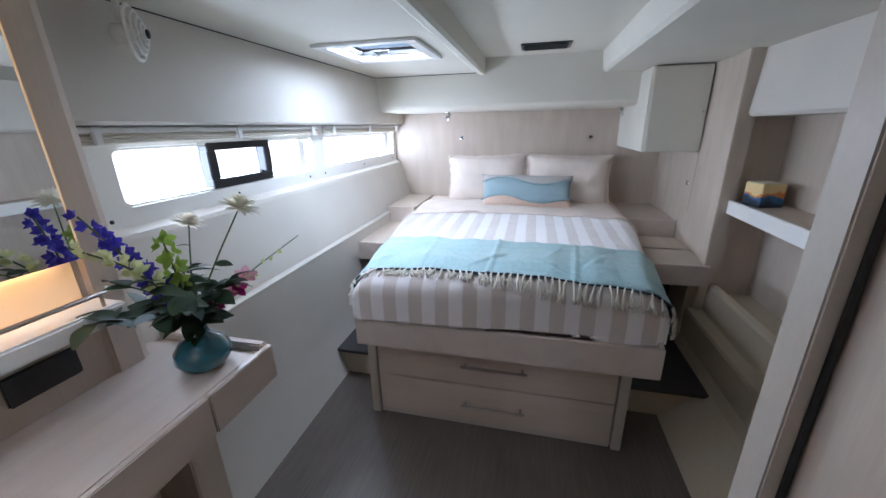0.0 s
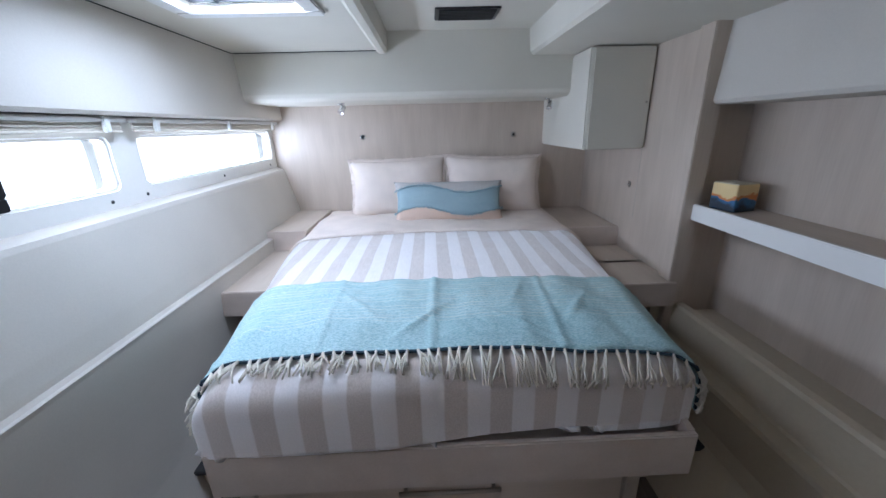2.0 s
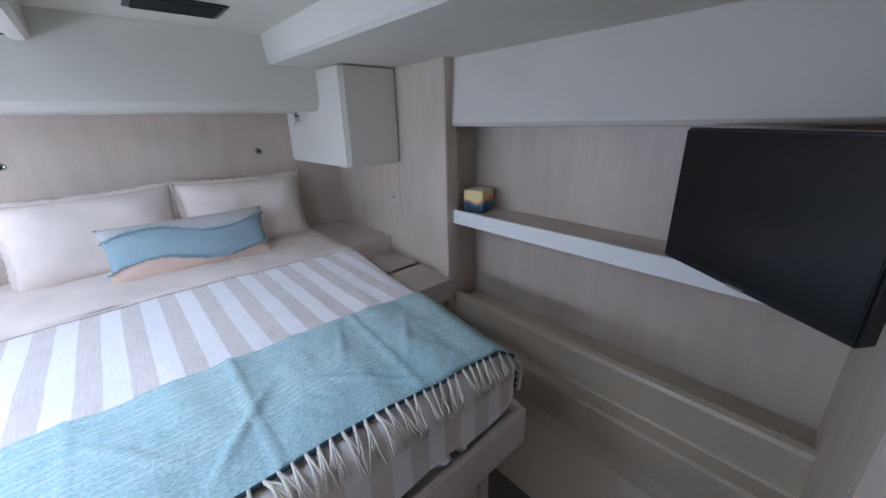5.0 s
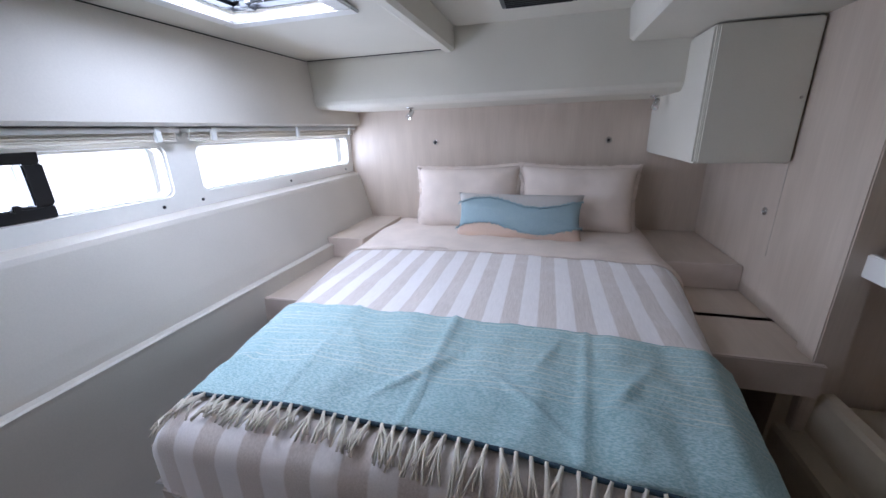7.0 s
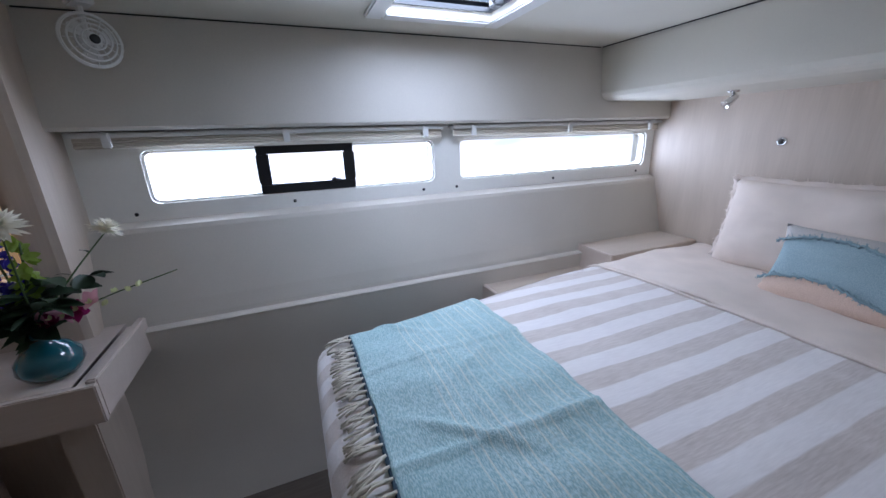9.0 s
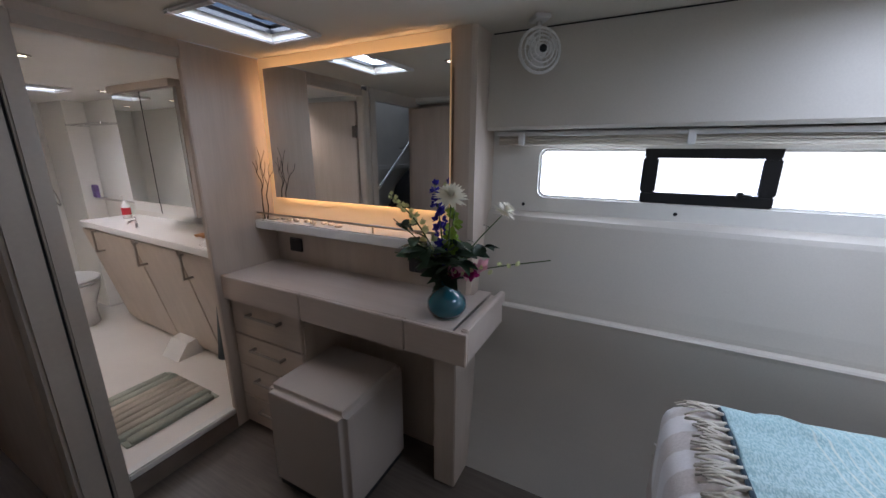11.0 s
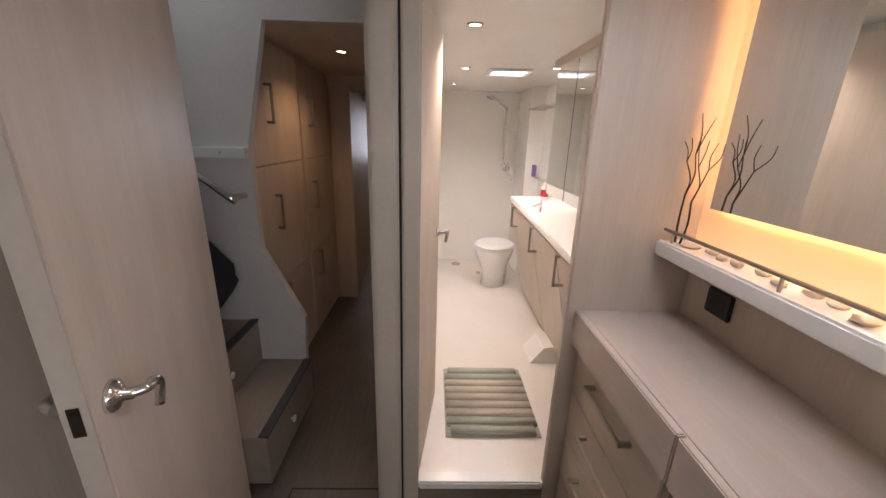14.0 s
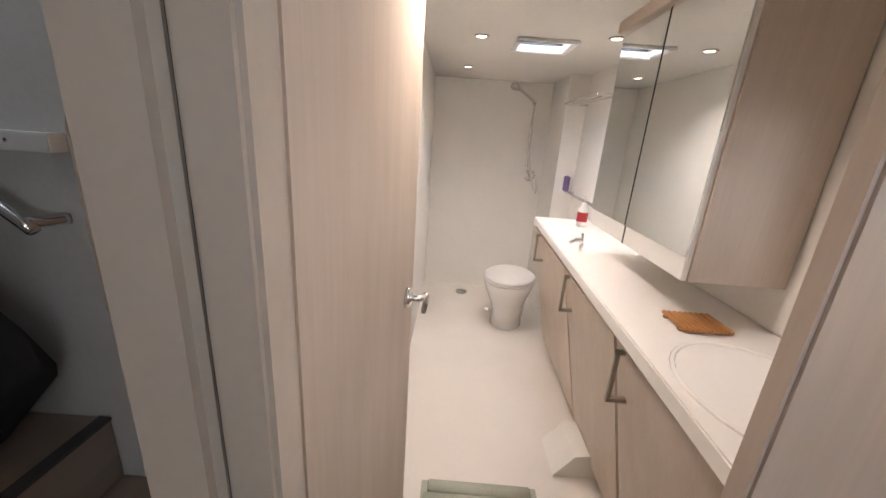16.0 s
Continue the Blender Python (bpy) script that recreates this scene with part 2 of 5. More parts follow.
# duvet: even stripes of taupe linen on white
M_duvet, nt, b, co = base_mat("striped_linen", 0.85)
sep = nt.nodes.new("ShaderNodeSeparateXYZ")
nt.links.new(co.outputs["Object"], sep.inputs[0])


def mathn(nt, op, a, c):
    n = nt.nodes.new("ShaderNodeMath")
    n.operation = op
    for sock, v in zip(n.inputs, (a, c)):
        if isinstance(v, (int, float)):
            sock.default_value = v
        else:
            nt.links.new(v, sock)
    return n.outputs[0]


wob = noise_node(nt, co, 6, detail=2)
xs = mathn(nt, "ADD", sep.outputs[0], mathn(nt, "MULTIPLY", wob.outputs[0], 0.006))
xs = mathn(nt, "PINGPONG", mathn(nt, "ADD", xs, 5.017), 0.0615)
stripe = ramp(nt, xs, 0.0285, 0.033)
weave = noise_node(nt, co, 700, (1, 1, 1), 2)
slub = noise_node(nt, co, 260, (1, 0.08, 1), 3)
white = mix(nt, ramp(nt, slub.outputs[0], 0.3, 0.7), (0.78, 0.73, 0.71), (0.86, 0.81, 0.79))
taupe = mix(nt, ramp(nt, slub.outputs[0], 0.3, 0.7), (0.56, 0.48, 0.43), (0.69, 0.61, 0.56))
nt.links.new(mix(nt, stripe, white, taupe), b.inputs["Base Color"])
bump(nt, b, weave.outputs[0], 0.35, 0.001)
b.inputs["Sheen Weight"].default_value, b.inputs["Sheen Roughness"].default_value = 1.0, 0.4

# throw: woven aqua with pale rows
M_throw, nt, b, co = base_mat("woven_aqua", 0.9)
sep = nt.nodes.new("ShaderNodeSeparateXYZ")
nt.links.new(co.outputs["Object"], sep.inputs[0])
w1 = noise_node(nt, co, 330, (0.35, 1, 1), 2)
w2 = noise_node(nt, co, 330, (1, 0.3, 1), 2)
w3 = noise_node(nt, co, 4, detail=2)
col = mix(nt, ramp(nt, w1.outputs[0], 0.40, 0.62), (0.28, 0.44, 0.46), (0.50, 0.65, 0.66))
col = mix(nt, mathn(nt, "MULTIPLY", ramp(nt, w2.outputs[0], 0.50, 0.64), 0.22), col, (0.44, 0.52, 0.44))
# thin pale weft lines towards the head, in groups, broken along their length
wav = noise_node(nt, co, 2.5, detail=1)
yy = mathn(nt, "ADD", sep.outputs[1], mathn(nt, "MULTIPLY", wav.outputs[0], 0.005))
rows = mathn(nt, "PINGPONG", yy, 0.0105)
band = mathn(nt, "MULTIPLY", ramp(nt, rows, 0.0078, 0.0092), ramp(nt, yy, -0.06, -0.05))
group = mathn(nt, "PINGPONG", mathn(nt, "ADD", yy, 0.0), 0.040)
band = mathn(nt, "MULTIPLY", band, ramp(nt, group, 0.008, 0.012))
broken = noise_node(nt, co, 60, (0.25, 1, 1), 2)
band = mathn(nt, "MULTIPLY", band, ramp(nt, broken.outputs[0], 0.28, 0.5))
col = mix(nt, mathn(nt, "MULTIPLY", band, 0.75), col, (0.72, 0.72, 0.62))
olive = mathn(nt, "MULTIPLY", ramp(nt, yy, 0.0, 0.12), ramp(nt, w2.outputs[0], 0.42, 0.58))
col = mix(nt, mathn(nt, "MULTIPLY", olive, 0.25), col, (0.36, 0.42, 0.36))
col = mix(nt, mathn(nt, "MULTIPLY", ramp(nt, w3.outputs[0], 0.4, 0.7), 0.22), col, (0.22, 0.42, 0.45))
nt.links.new(col, b.inputs["Base Color"])
bump(nt, b, w1.outputs[0], 0.6, 0.002)

# ---- structure ----
Y_HEAD, Y_AFT, Z_TOP = 3.20, -0.75, 1.87

structure("floor", box(-1.1, 1.9, -6.4, 3.3, -0.08, 0.0), M_floor, "dark grey-brown wood-look cabin floor")
# sea and horizon outside the windows
M_sea, nt, b, co = base_mat("sea_water", 0.15)
n1 = noise_node(nt, co, 1.2, detail=5)
nt.links.new(mix(nt, ramp(nt, n1.outputs[0], 0.4, 0.6), (0.02, 0.07, 0.09), (0.10, 0.2, 0.22)), b.inputs["Base Color"])
bump(nt, b, n1.outputs[0], 0.6, 0.3)
M_haze, nt, b, co = base_mat("bright_hazy_sea", 0.9)
n1 = noise_node(nt, co, 3, (1, 0.3, 1.6), 5)
hz = mix(nt, ramp(nt, n1.outputs[0], 0.58, 0.70), (1.0, 1.0, 1.0), (0.66, 0.84, 0.86))
nt.links.new(hz, b.inputs["Base Color"])
nt.links.new(hz, b.inputs["Emission Color"])
b.inputs["Emission Strength"].default_value = 1.5
structure("backdrop_sea", box(-4.1, -4.0, -8, 12, -0.8, 2.6), M_haze, "overexposed hazy sea and sky outside the hull windows")
structure("backdrop_sky", box(-3.5, 1.6, -4, 5, 4.0, 4.1), M_haze, "overexposed bright sky above the deck hatches")
structure("water", box(-3000, 3000, -3000, 3000, -0.9, -0.85), M_sea, "rippled blue-grey sea outside the hull")

# hull side: curved lower liner, ledge, wall, window panel with two openings, upper panel
low = arc([(-0.765, 0, 0.0), (-0.805, 0, 0.12), (-0.845, 0, 0.30), (-0.855, 0, 0.55), (-0.835, 0, 0.80)], 5)
prof = [(p.x, p.z) for p in low] + [(-0.832, 0.815), (-0.84, 0.82), (-0.865, 0.822), (-0.866, 0.84), (-0.878, 0.9), (-0.946, 1.16),
                                    (-0.954, 1.177), (-0.995, 1.195), (-1.12, 1.195), (-1.12, -0.02), (-0.765, -0.02)]
structure("wall_hull_lower", prism(prof, 0.42, Y_HEAD), M_vinyl, "pale cream moulded hull lining with two ledges", category="wall")
win = [(0.62, 1.76), (1.89, 3.14)]


def rounded_rect(y0, y1, z0, z1, r, n=5):
    out = []
    for cy, cz, a in ((y1 - r, z1 - r, 0), (y0 + r, z1 - r, 90), (y0 + r, z0 + r, 180), (y1 - r, z0 + r, 270)):
        for k in range(n + 1):
            t = radians(a + 90 * k / n)
            out.append((cy + r * math.cos(t), cz + r * math.sin(t)))
    return out


def panel_with_hole(y0, y1, z0, z1, hole, xa, xb):
    """A wall panel between the planes xa and xb with a hole right through it."""
    bm = bmesh.new()
    cy, cz = sum(p[0] for p in hole) / len(hole), sum(p[1] for p in hole) / len(hole)
    outer = []
    for p in hole:
        dy, dz = p[0] - cy, p[1] - cz
        s = min(((y1 - cy) if dy > 0 else (cy - y0)) / max(abs(dy), 1e-6), ((z1 - cz) if dz > 0 else (cz - z0)) / max(abs(dz), 1e-6))
        outer.append((cy + dy * s, cz + dz * s))
    for c in ((y0, z0), (y0, z1), (y1, z0), (y1, z1)):
        k = min(range(len(outer)), key=lambda j: (outer[j][0] - c[0]) ** 2 + (outer[j][1] - c[1]) ** 2)
        outer[k] = c
    n = len(hole)
    va = [[bm.verts.new((x, *p)) for p in ring] for x in (xa, xb) for ring in (hole, outer)]
    for k in range(n):
        j = (k + 1) % n
        bm.faces.new((va[0][k], va[0][j], va[1][j], va[1][k]))
        bm.faces.new((va[2][k], va[3][k], va[3][j], va[2][j]))
        bm.faces.new((va[0][k], va[2][k], va[2][j], va[0][j]))
    bmesh.ops.recalc_face_normals(bm, faces=bm.faces[:])
    return bm


for k, (a, c) in enumerate(win):
    ya, yb = ((0.42, 1.825), (1.825, Y_HEAD))[k]
    structure(f"wall_hull_window_{k + 1}", panel_with_hole(ya, yb, 1.195, 1.60, rounded_rect(a, c, 1.255, 1.45, 0.03), -0.995, -1.09),
              M_white, "white moulded window surround panel with screw caps", category="wall")
    w = tagged(new(f"window_{k + 1}"), "long low hull window with rounded corners, daylight outside", "window", kind="structure")
    ring_o, ring_i = rounded_rect(a + 0.001, c - 0.001, 1.256, 1.449, 0.03), rounded_rect(a + 0.010, c - 0.010, 1.265, 1.440, 0.024)
    bm = bmesh.new()
    loops = [[bm.verts.new((x, *p)) for p in r] for x in (-1.005, -1.05) for r in (ring_i, ring_o)]
    for j in range(len(ring_o)):
        i = (j + 1) % len(ring_o)
        bm.faces.new((loops[0][j], loops[0][i], loops[1][i], loops[1][j]))
        bm.faces.new((loops[0][j], loops[2][j], loops[2][i], loops[0][i]))
    part("window_frame", bm, M_white, w)
    p = part("pane", box(-1.062, -1.056, a, c, 1.255, 1.45), M_glass, w, "clear hull window glass")
    p.visible_shadow = False
up = [(-0.955, 1.525), (-0.945, 1.518), (-0.915, 1.518), (-0.905, 1.53), (-0.93, 1.90), (-1.12, 1.90), (-1.12, 1.60), (-0.995, 1.60), (-0.99, 1.54)]
structure("wall_hull_upper", prism(up, 0.42, Y_HEAD), M_vinyl, "cream vinyl-covered upper hull panel", category="wall")

# head end
structure("wall_head", box(-1.1, 1.70, Y_HEAD, Y_HEAD + 0.06, 0, 2.0), M_oak, "washed oak veneer bulkhead behind the bed", category="wall")
soff = [(2.70, 1.62), (2.72, 1.612), (Y_HEAD - 0.001, 1.612), (Y_HEAD - 0.001, 1.99), (2.67, 1.99), (2.675, 1.65), (2.685, 1.63)]
structure("wall_soffit", prism(soff, -0.93, 1.34, "x"), M_liner, "cream padded soffit above the headboard", category="wall")

# ceiling: lower panel on the hull side with two hatches, raised middle, lower inboard part
HB = (-0.68, -0.26, 1.47, 1.89)
HD = (-0.62, -0.24, -0.42, -0.18)


def slab_with_holes(x0, x1, y0, y1, z0, z1, holes):
    xs = sorted({x0, x1, *[v for h in holes for v in h[:2]]})
    ys = sorted({y0, y1, *[v for h in holes for v in h[2:]]})
    cells = []
    for xa, xb in zip(xs, xs[1:]):
        for ya, yb in zip(ys, ys[1:]):
            mx, my = (xa + xb) / 2, (ya + yb) / 2
            if not any(h[0] < mx < h[1] and h[2] < my < h[3] for h in holes):
                cells.append(box(xa, xb, ya, yb, z0, z1))
    bm = join(*cells)
    bmesh.ops.remove_doubles(bm, verts=bm.verts[:], dist=1e-5)
    inner = [f for f in bm.faces if sum(1 for g in bm.faces if g is not f and (g.calc_center_median() - f.calc_center_median()).length < 1e-4)]
    bmesh.ops.delete(bm, geom=inner, context="FACES_ONLY")
    bmesh.ops.recalc_face_normals(bm, faces=bm.faces[:])
    return bm


structure("ceiling_hull_side", slab_with_holes(-1.12, -0.12, Y_AFT, 2.67, Z_TOP, 1.93, [HB, HD]), M_liner,
          "cream headliner panel with hatch openings", category="ceiling")
structure("trim_ceiling_seam", join(box(-0.934, -0.926, 0.43, 2.66, 1.865, 1.8695), box(-0.92, -0.125, 2.664, 2.669, 1.8655, 1.8695)), M_seal, "thin dark joint along the headliner edge")
structure("ceiling_edge", prism([(-0.12, 1.86), (-0.105, 1.852), (-0.075, 1.852), (-0.06, 1.865), (-0.06, 1.99), (-0.12, 1.99)], 0.30, 2.67),
          M_liner, "rounded cream ceiling edge", category="ceiling")
structure("ceiling_middle", box(-0.12, 0.78, Y_AFT, 2.67, 1.965, 2.0), M_liner, "raised cream ceiling panel", category="ceiling")
structure("ceiling_aft", box(-0.12, 0.78, Y_AFT, 0.30, Z_TOP, 1.96), M_liner, "cream headliner over the entrance", category="ceiling")
structure("ceiling_inboard", prism([(0.755, 1.845), (0.77, 1.83), (1.75, 1.82), (1.75, 2.0), (0.745, 2.0), (0.745, 1.96)], -0.75, 2.67), M_liner,
          "lower cream ceiling on the inboard side", category="ceiling")
structure("ceiling_corner", box(1.0, 1.75, 2.67, Y_HEAD, 1.82, 1.99), M_liner, "cream ceiling over the wardrobe", category="ceiling")

# inboard side: wardrobe front, column, niche with shelf, stepped lining
structure("wall_wardrobe", box(1.345, 1.40, 2.06, Y_HEAD, 0, 1.83), M_oak, "washed oak wardrobe side panel", category="wall")
structure("wall_niche_end", box(1.40, 1.62, 2.03, 2.08, 0, 1.83), M_oak, "oak veneer end of the niche", category="wall")
structure("trim_column", box(1.315, 1.40, 1.965, 2.06, 0.0, 1.83, 0.004), M_oak, "pale oak corner column")
structure("wall_niche_back", box(1.60, 1.66, 0.44, 2.03, 0.4, 1.83), M_oak, "vertical grained oak back panel of the niche", category="wall")
fas = [(1.36, 1.53), (1.37, 1.515), (1.39, 1.512), (1.60, 1.512), (1.60, 1.825), (1.38, 1.825)]
structure("wall_fascia", prism(fas, 0.44, 1.965), M_vinyl, "padded cream fascia above the niche", category="wall")
rp = [(1.04, 0.0), (1.255, 0.18), (1.275, 0.24), (1.275, 0.40), (1.282, 0.415), (1.345, 0.42), (1.352, 0.43), (1.362, 0.57), (1.37, 0.585), (1.40, 0.59),
      (1.405, 0.52), (1.66, 0.52), (1.66, -0.02), (1.04, -0.02)]
structure("wall_inboard_lower", prism(rp, 0.44, 2.0), M_gel, "cream moulded lining with stepped ledges", category="wall")
rp2 = [(1.04, 0.0), (1.255, 0.18), (1.26, 0.3), (1.27, 0.64), (1.345, 0.64), (1.345, -0.02), (1.04, -0.02)]
structure("wall_inboard_fore", prism(rp2, 2.0, Y_HEAD), M_gel, "cream moulded lining beside the bed", category="wall")
structure("wall_partition", join(box(0.835, 1.66, 0.38, 0.44, 0, 1.85), box(0.835, 0.88, Y_AFT, 0.38, 0, 1.87)), M_oak, "washed oak partition beside the entrance", category="wall")
structure("trim_partition", box(0.79, 0.835, 0.36, 0.44, 0.0, 1.85, 0.004), M_trim, "pale trim with a dark seam at the partition end")
structure("trim_partition_seam", box(0.818, 0.828, 0.352, 0.36, 0.0, 1.85), M_seal, "dark seam of the partition trim")

# desk alcove: wall behind mirror, end pillar
structure("wall_mirror", box(-1.10, -0.80, Y_AFT, 0.33, 0, Z_TOP), M_oak, "oak veneer wall behind the vanity", category="wall")
structure("trim_pillar", prism([(-1.0, 0.33), (-0.80, 0.33), (-0.785, 0.335), (-0.785, 0.40), (-0.795, 0.42), (-1.10, 0.425), (-1.10, 0.33)], 0, Z_TOP, "z"), M_oak,
          "oak pillar between vanity and hull")

# aft bulkhead with the bathroom and passage openings
OX0, OX1, OZ0, OZ1 = -0.43, 0.045, 0.12, 1.80
structure("wall_aft", join(box(-1.10, OX0, Y_AFT - 0.03, Y_AFT, 0, Z_TOP, 0.004), box(OX0, OX1, Y_AFT - 0.05, Y_AFT, OZ1, Z_TOP)), M_oak,
          "washed oak bulkhead beside the bathroom door", category="wall")
structure("trim_threshold", box(OX0, OX1, Y_AFT - 0.05, Y_AFT + 0.002, 0.085, OZ0, 0.006), M_white, "white raised bathroom threshold")
structure("trim_threshold_riser", box(OX0, OX1, Y_AFT - 0.05, Y_AFT, 0, 0.085), M_step, "dark wooden riser under the bathroom threshold")
structure("trim_jamb", join(box(OX1, OX1 + 0.055, Y_AFT - 0.05, Y_AFT + 0.012, 0, 1.84, 0.006), box(OX0, OX1, Y_AFT - 0.002, Y_AFT + 0.008, OZ1, 1.84, 0.004)), M_trim,
          "grey-beige bathroom door frame")
structure("trim_jamb_seam", box(OX1 + 0.055, OX1 + 0.063, Y_AFT - 0.05, Y_AFT - 0.004, 0, 1.87), M_seal, "dark rubber seam in the door frame")
structure("trim_passage_jamb", box(OX1 + 0.063, OX1 + 0.15, Y_AFT - 0.09, Y_AFT + 0.012, 0, 1.87, 0.012), M_trim, "rounded grey-beige passage door frame")
structure("trim_passage_head", box(OX1 + 0.15, 0.96, Y_AFT - 0.05, Y_AFT, 1.79, 1.90, 0.006), M_trim, "pale frame over the passage")
structure("wall_hinge_side", box(0.72, 0.835, Y_AFT - 0.05, Y_AFT, 0, 1.79), M_oak, "oak panel beside the stairs", category="wall")

# bathroom shell
BZ = 1.82
structure("floor_bathroom", box(-1.05, 0.10, -3.72, Y_AFT - 0.05, 0.0, 0.012), M_bathfloor, "cream moulded shower floor", category="floor")
structure("wall_bath_inboard", box(0.10, 0.19, -3.75, Y_AFT - 0.05, 0, 1.9), M_white, "glossy white bathroom wall", category="wall")
structure("wall_bath_aft", box(-1.1, 0.10, -3.80, -3.72, 0, 1.9), M_white, "glossy white shower wall", category="wall")
hull = join(box(-1.08, -1.0, -3.72, -1.34, 0, 1.9), box(-1.08, -1.0, -1.34, Y_AFT - 0.05, 0, 0.92), box(-1.08, -1.0, -1.34, Y_AFT - 0.05, 1.52, 1.9),
            panel_with_hole(-1.34, Y_AFT - 0.05, 0.92, 1.52, rounded_rect(-1.26, -0.88, 1.0, 1.44, 0.05), -1.0, -1.08))
structure("wall_bath_hull", hull, M_white, "white moulded hull side of the bathroom with a window", category="wall")
structure("wall_shower_side", box(-1.0, -0.86, -3.72, -3.25, 0, BZ), M_white, "white shower side wall", category="wall")
HBA = (-0.63, -0.37, -2.61, -2.39)
structure("ceiling_bathroom", slab_with_holes(-1.1, 0.10, -3.72, Y_AFT - 0.05, BZ, 1.88, [HBA]), M_white, "white bathroom ceiling", category="ceiling")

# passage, stairs and far cabin
structure("wall_passage_side", box(0.19, 0.21, -4.0, Y_AFT - 0.09, 0, 1.9), M_oak, "oak passage wall", category="wall")
structure("ceiling_passage", box(0.212, 0.95, -4.0, -1.34, 1.79, 1.87), M_oak_y, "oak panelled passage ceiling", category="ceiling")
structure("wall_passage_end", join(box(0.70, 1.3, -2.72, -2.66, 0, 1.9), box(0.212, 0.70, -2.72, -2.66, 1.72, 1.9)), M_oak, "oak bulkhead with a doorway at the passage end", category="wall")
structure("trim_passage_end", join(box(0.655, 0.70, -2.73, -2.645, 0, 1.72, 0.006), box(0.213, 0.655, -2.73, -2.645, 1.675, 1.72, 0.006)), M_oak, "oak door frame at the passage end")
structure("wall_passage_beyond", box(0.80, 0.84, -4.0, -2.72, 0, 1.9), M_oak, "oak wall beyond the passage doorway", category="wall")
structure("wall_passage_inner", join(box(0.80, 1.3, -4.06, -4.0, 0, 1.9), box(0.19, 0.80, -4.06, -4.0, 1.70, 1.9)), M_oak, "oak bulkhead before the far cabin", category="wall")
st = [(0.66, 0.0), (0.63, 0.50), (0.80, 0.85), (0.80, 1.32), (0.69, 1.79), (0.69, 1.9), (1.9, 1.9), (1.9, 0.0)]
structure("wall_stair", prism(st, -1.36, -1.32), M_grey_wall, "pale grey wall beside the steps", category="wall")
structure("trim_stair_lip", box(0.80, 1.84, -1.32, -1.275, 1.262, 1.305, 0.004), M_plastic, "white ledge along the stair wall")
structure("wall_stair_back", box(1.85, 1.9, -1.32, Y_AFT, 0, 2.4), M_grey_wall, "pale wall at the head of the steps", category="wall")
structure("wall_stair_fore", box(0.955, 1.9, Y_AFT - 0.02, Y_AFT, 0, 2.4), M_grey_wall, "pale wall opposite", category="wall")
structure("wall_stair_upper", box(0.69, 1.9, -1.36, -1.32, 1.9, 2.4), M_grey_wall, "pale wall above the steps", category="wall")
for k in range(4):
    x0 = 0.62 + 0.24 * k
    z = 0.27 + 0.22 * k
    structure(f"step_{k + 1}", box(x0, 1.85, -1.32, Y_AFT - 0.05, z - 0.22, z, 0.004), M_step, "brown wooden stair step")
    structure(f"trim_step_nosing_{k + 1}", box(x0 - 0.006, x0 + 0.03, -1.315, Y_AFT - 0.055, z - 0.004, z + 0.006), M_dark, "black stair nosing")
for k in range(2):
    single("step_knob", moved(lathe([(0.006, 0.0), (0.006, 0.008), (0.016, 0.012), (0.014, 0.018), (0.004, 0.020)], 16), pose(0.62 + 0.24 * k, -1.03, 0.16 + 0.22 * k, 0, -90)), M_plastic,
           "small pale oval knob on the stair riser", "knob", True, "stair riser knobs")
for x in (0.90, 1.30, 1.70):
    single("screw_cap", moved(lathe([(0.005, 0), (0.005, 0.002), (0.002, 0.003)], 10), pose(x, -1.275, 1.284, 90)), M_black, "small dark screw in the stair wall ledge", "screw cap", True, "stair ledge screws")
structure("ceiling_stair", box(0.19, 1.9, -1.36, Y_AFT, 2.40, 2.46), M_liner, "pale ceiling over the steps", category="ceiling")
structure("wall_stair_head", join(box(0.19, 1.9, Y_AFT - 0.05, Y_AFT - 0.021, 1.90, 2.4), box(0.19, 0.21, -1.32, Y_AFT - 0.05, 1.9, 2.4), box(0.212, 0.688, -1.345, -1.308, 1.786, 2.395)), M_grey_wall, "pale wall over the passage opening", category="wall")
structure("wall_cabin_aft", box(-1.1, 1.9, -6.3, -6.22, 0, 1.95), M_grey_wall, "pale bulkhead of the far cabin", category="wall")
structure("wall_cabin_side", box(1.3, 1.36, -6.3, -3.9, 0, 1.95), M_oak, "oak wall of the far cabin", category="wall")
structure("wall_cabin_hull", box(-0.25, -0.19, -6.3, -3.9, 0, 1.95), M_vinyl, "pale hull side of the far cabin", category="wall")
structure("ceiling_cabin", box(-0.25, 1.36, -6.3, -3.95, 1.82, 1.9), M_liner, "pale ceiling of the far cabin", category="ceiling")

# ---- bed ----
BX = 0.20


def half(y):
    """Half the bed's width at y; it widens towards the head."""
    t = min(max((y - 1.12) / 1.3, 0), 1)
    return 0.675 + 0.175 * t


def side(u, y):
    """The duvet's half width: it spreads a little further towards the hull."""
    t = min(max((y - 1.12) / 1.3, 0), 1)
    return half(y) + 0.012 + (0.04 * t if u < 0 else 0)


def swell(u):
    """The foot of the duvet bulges over the rail on the hull side and draws in at its corners."""
    return 0.035 * min(max((0.15 - u) / 0.4, 0.0), 1.0) - 0.018 * min(max((u - 0.15) / 0.35, 0.0), 1.0) - 0.03 * max(0.0, (abs(u) - 0.75) / 0.25) ** 2


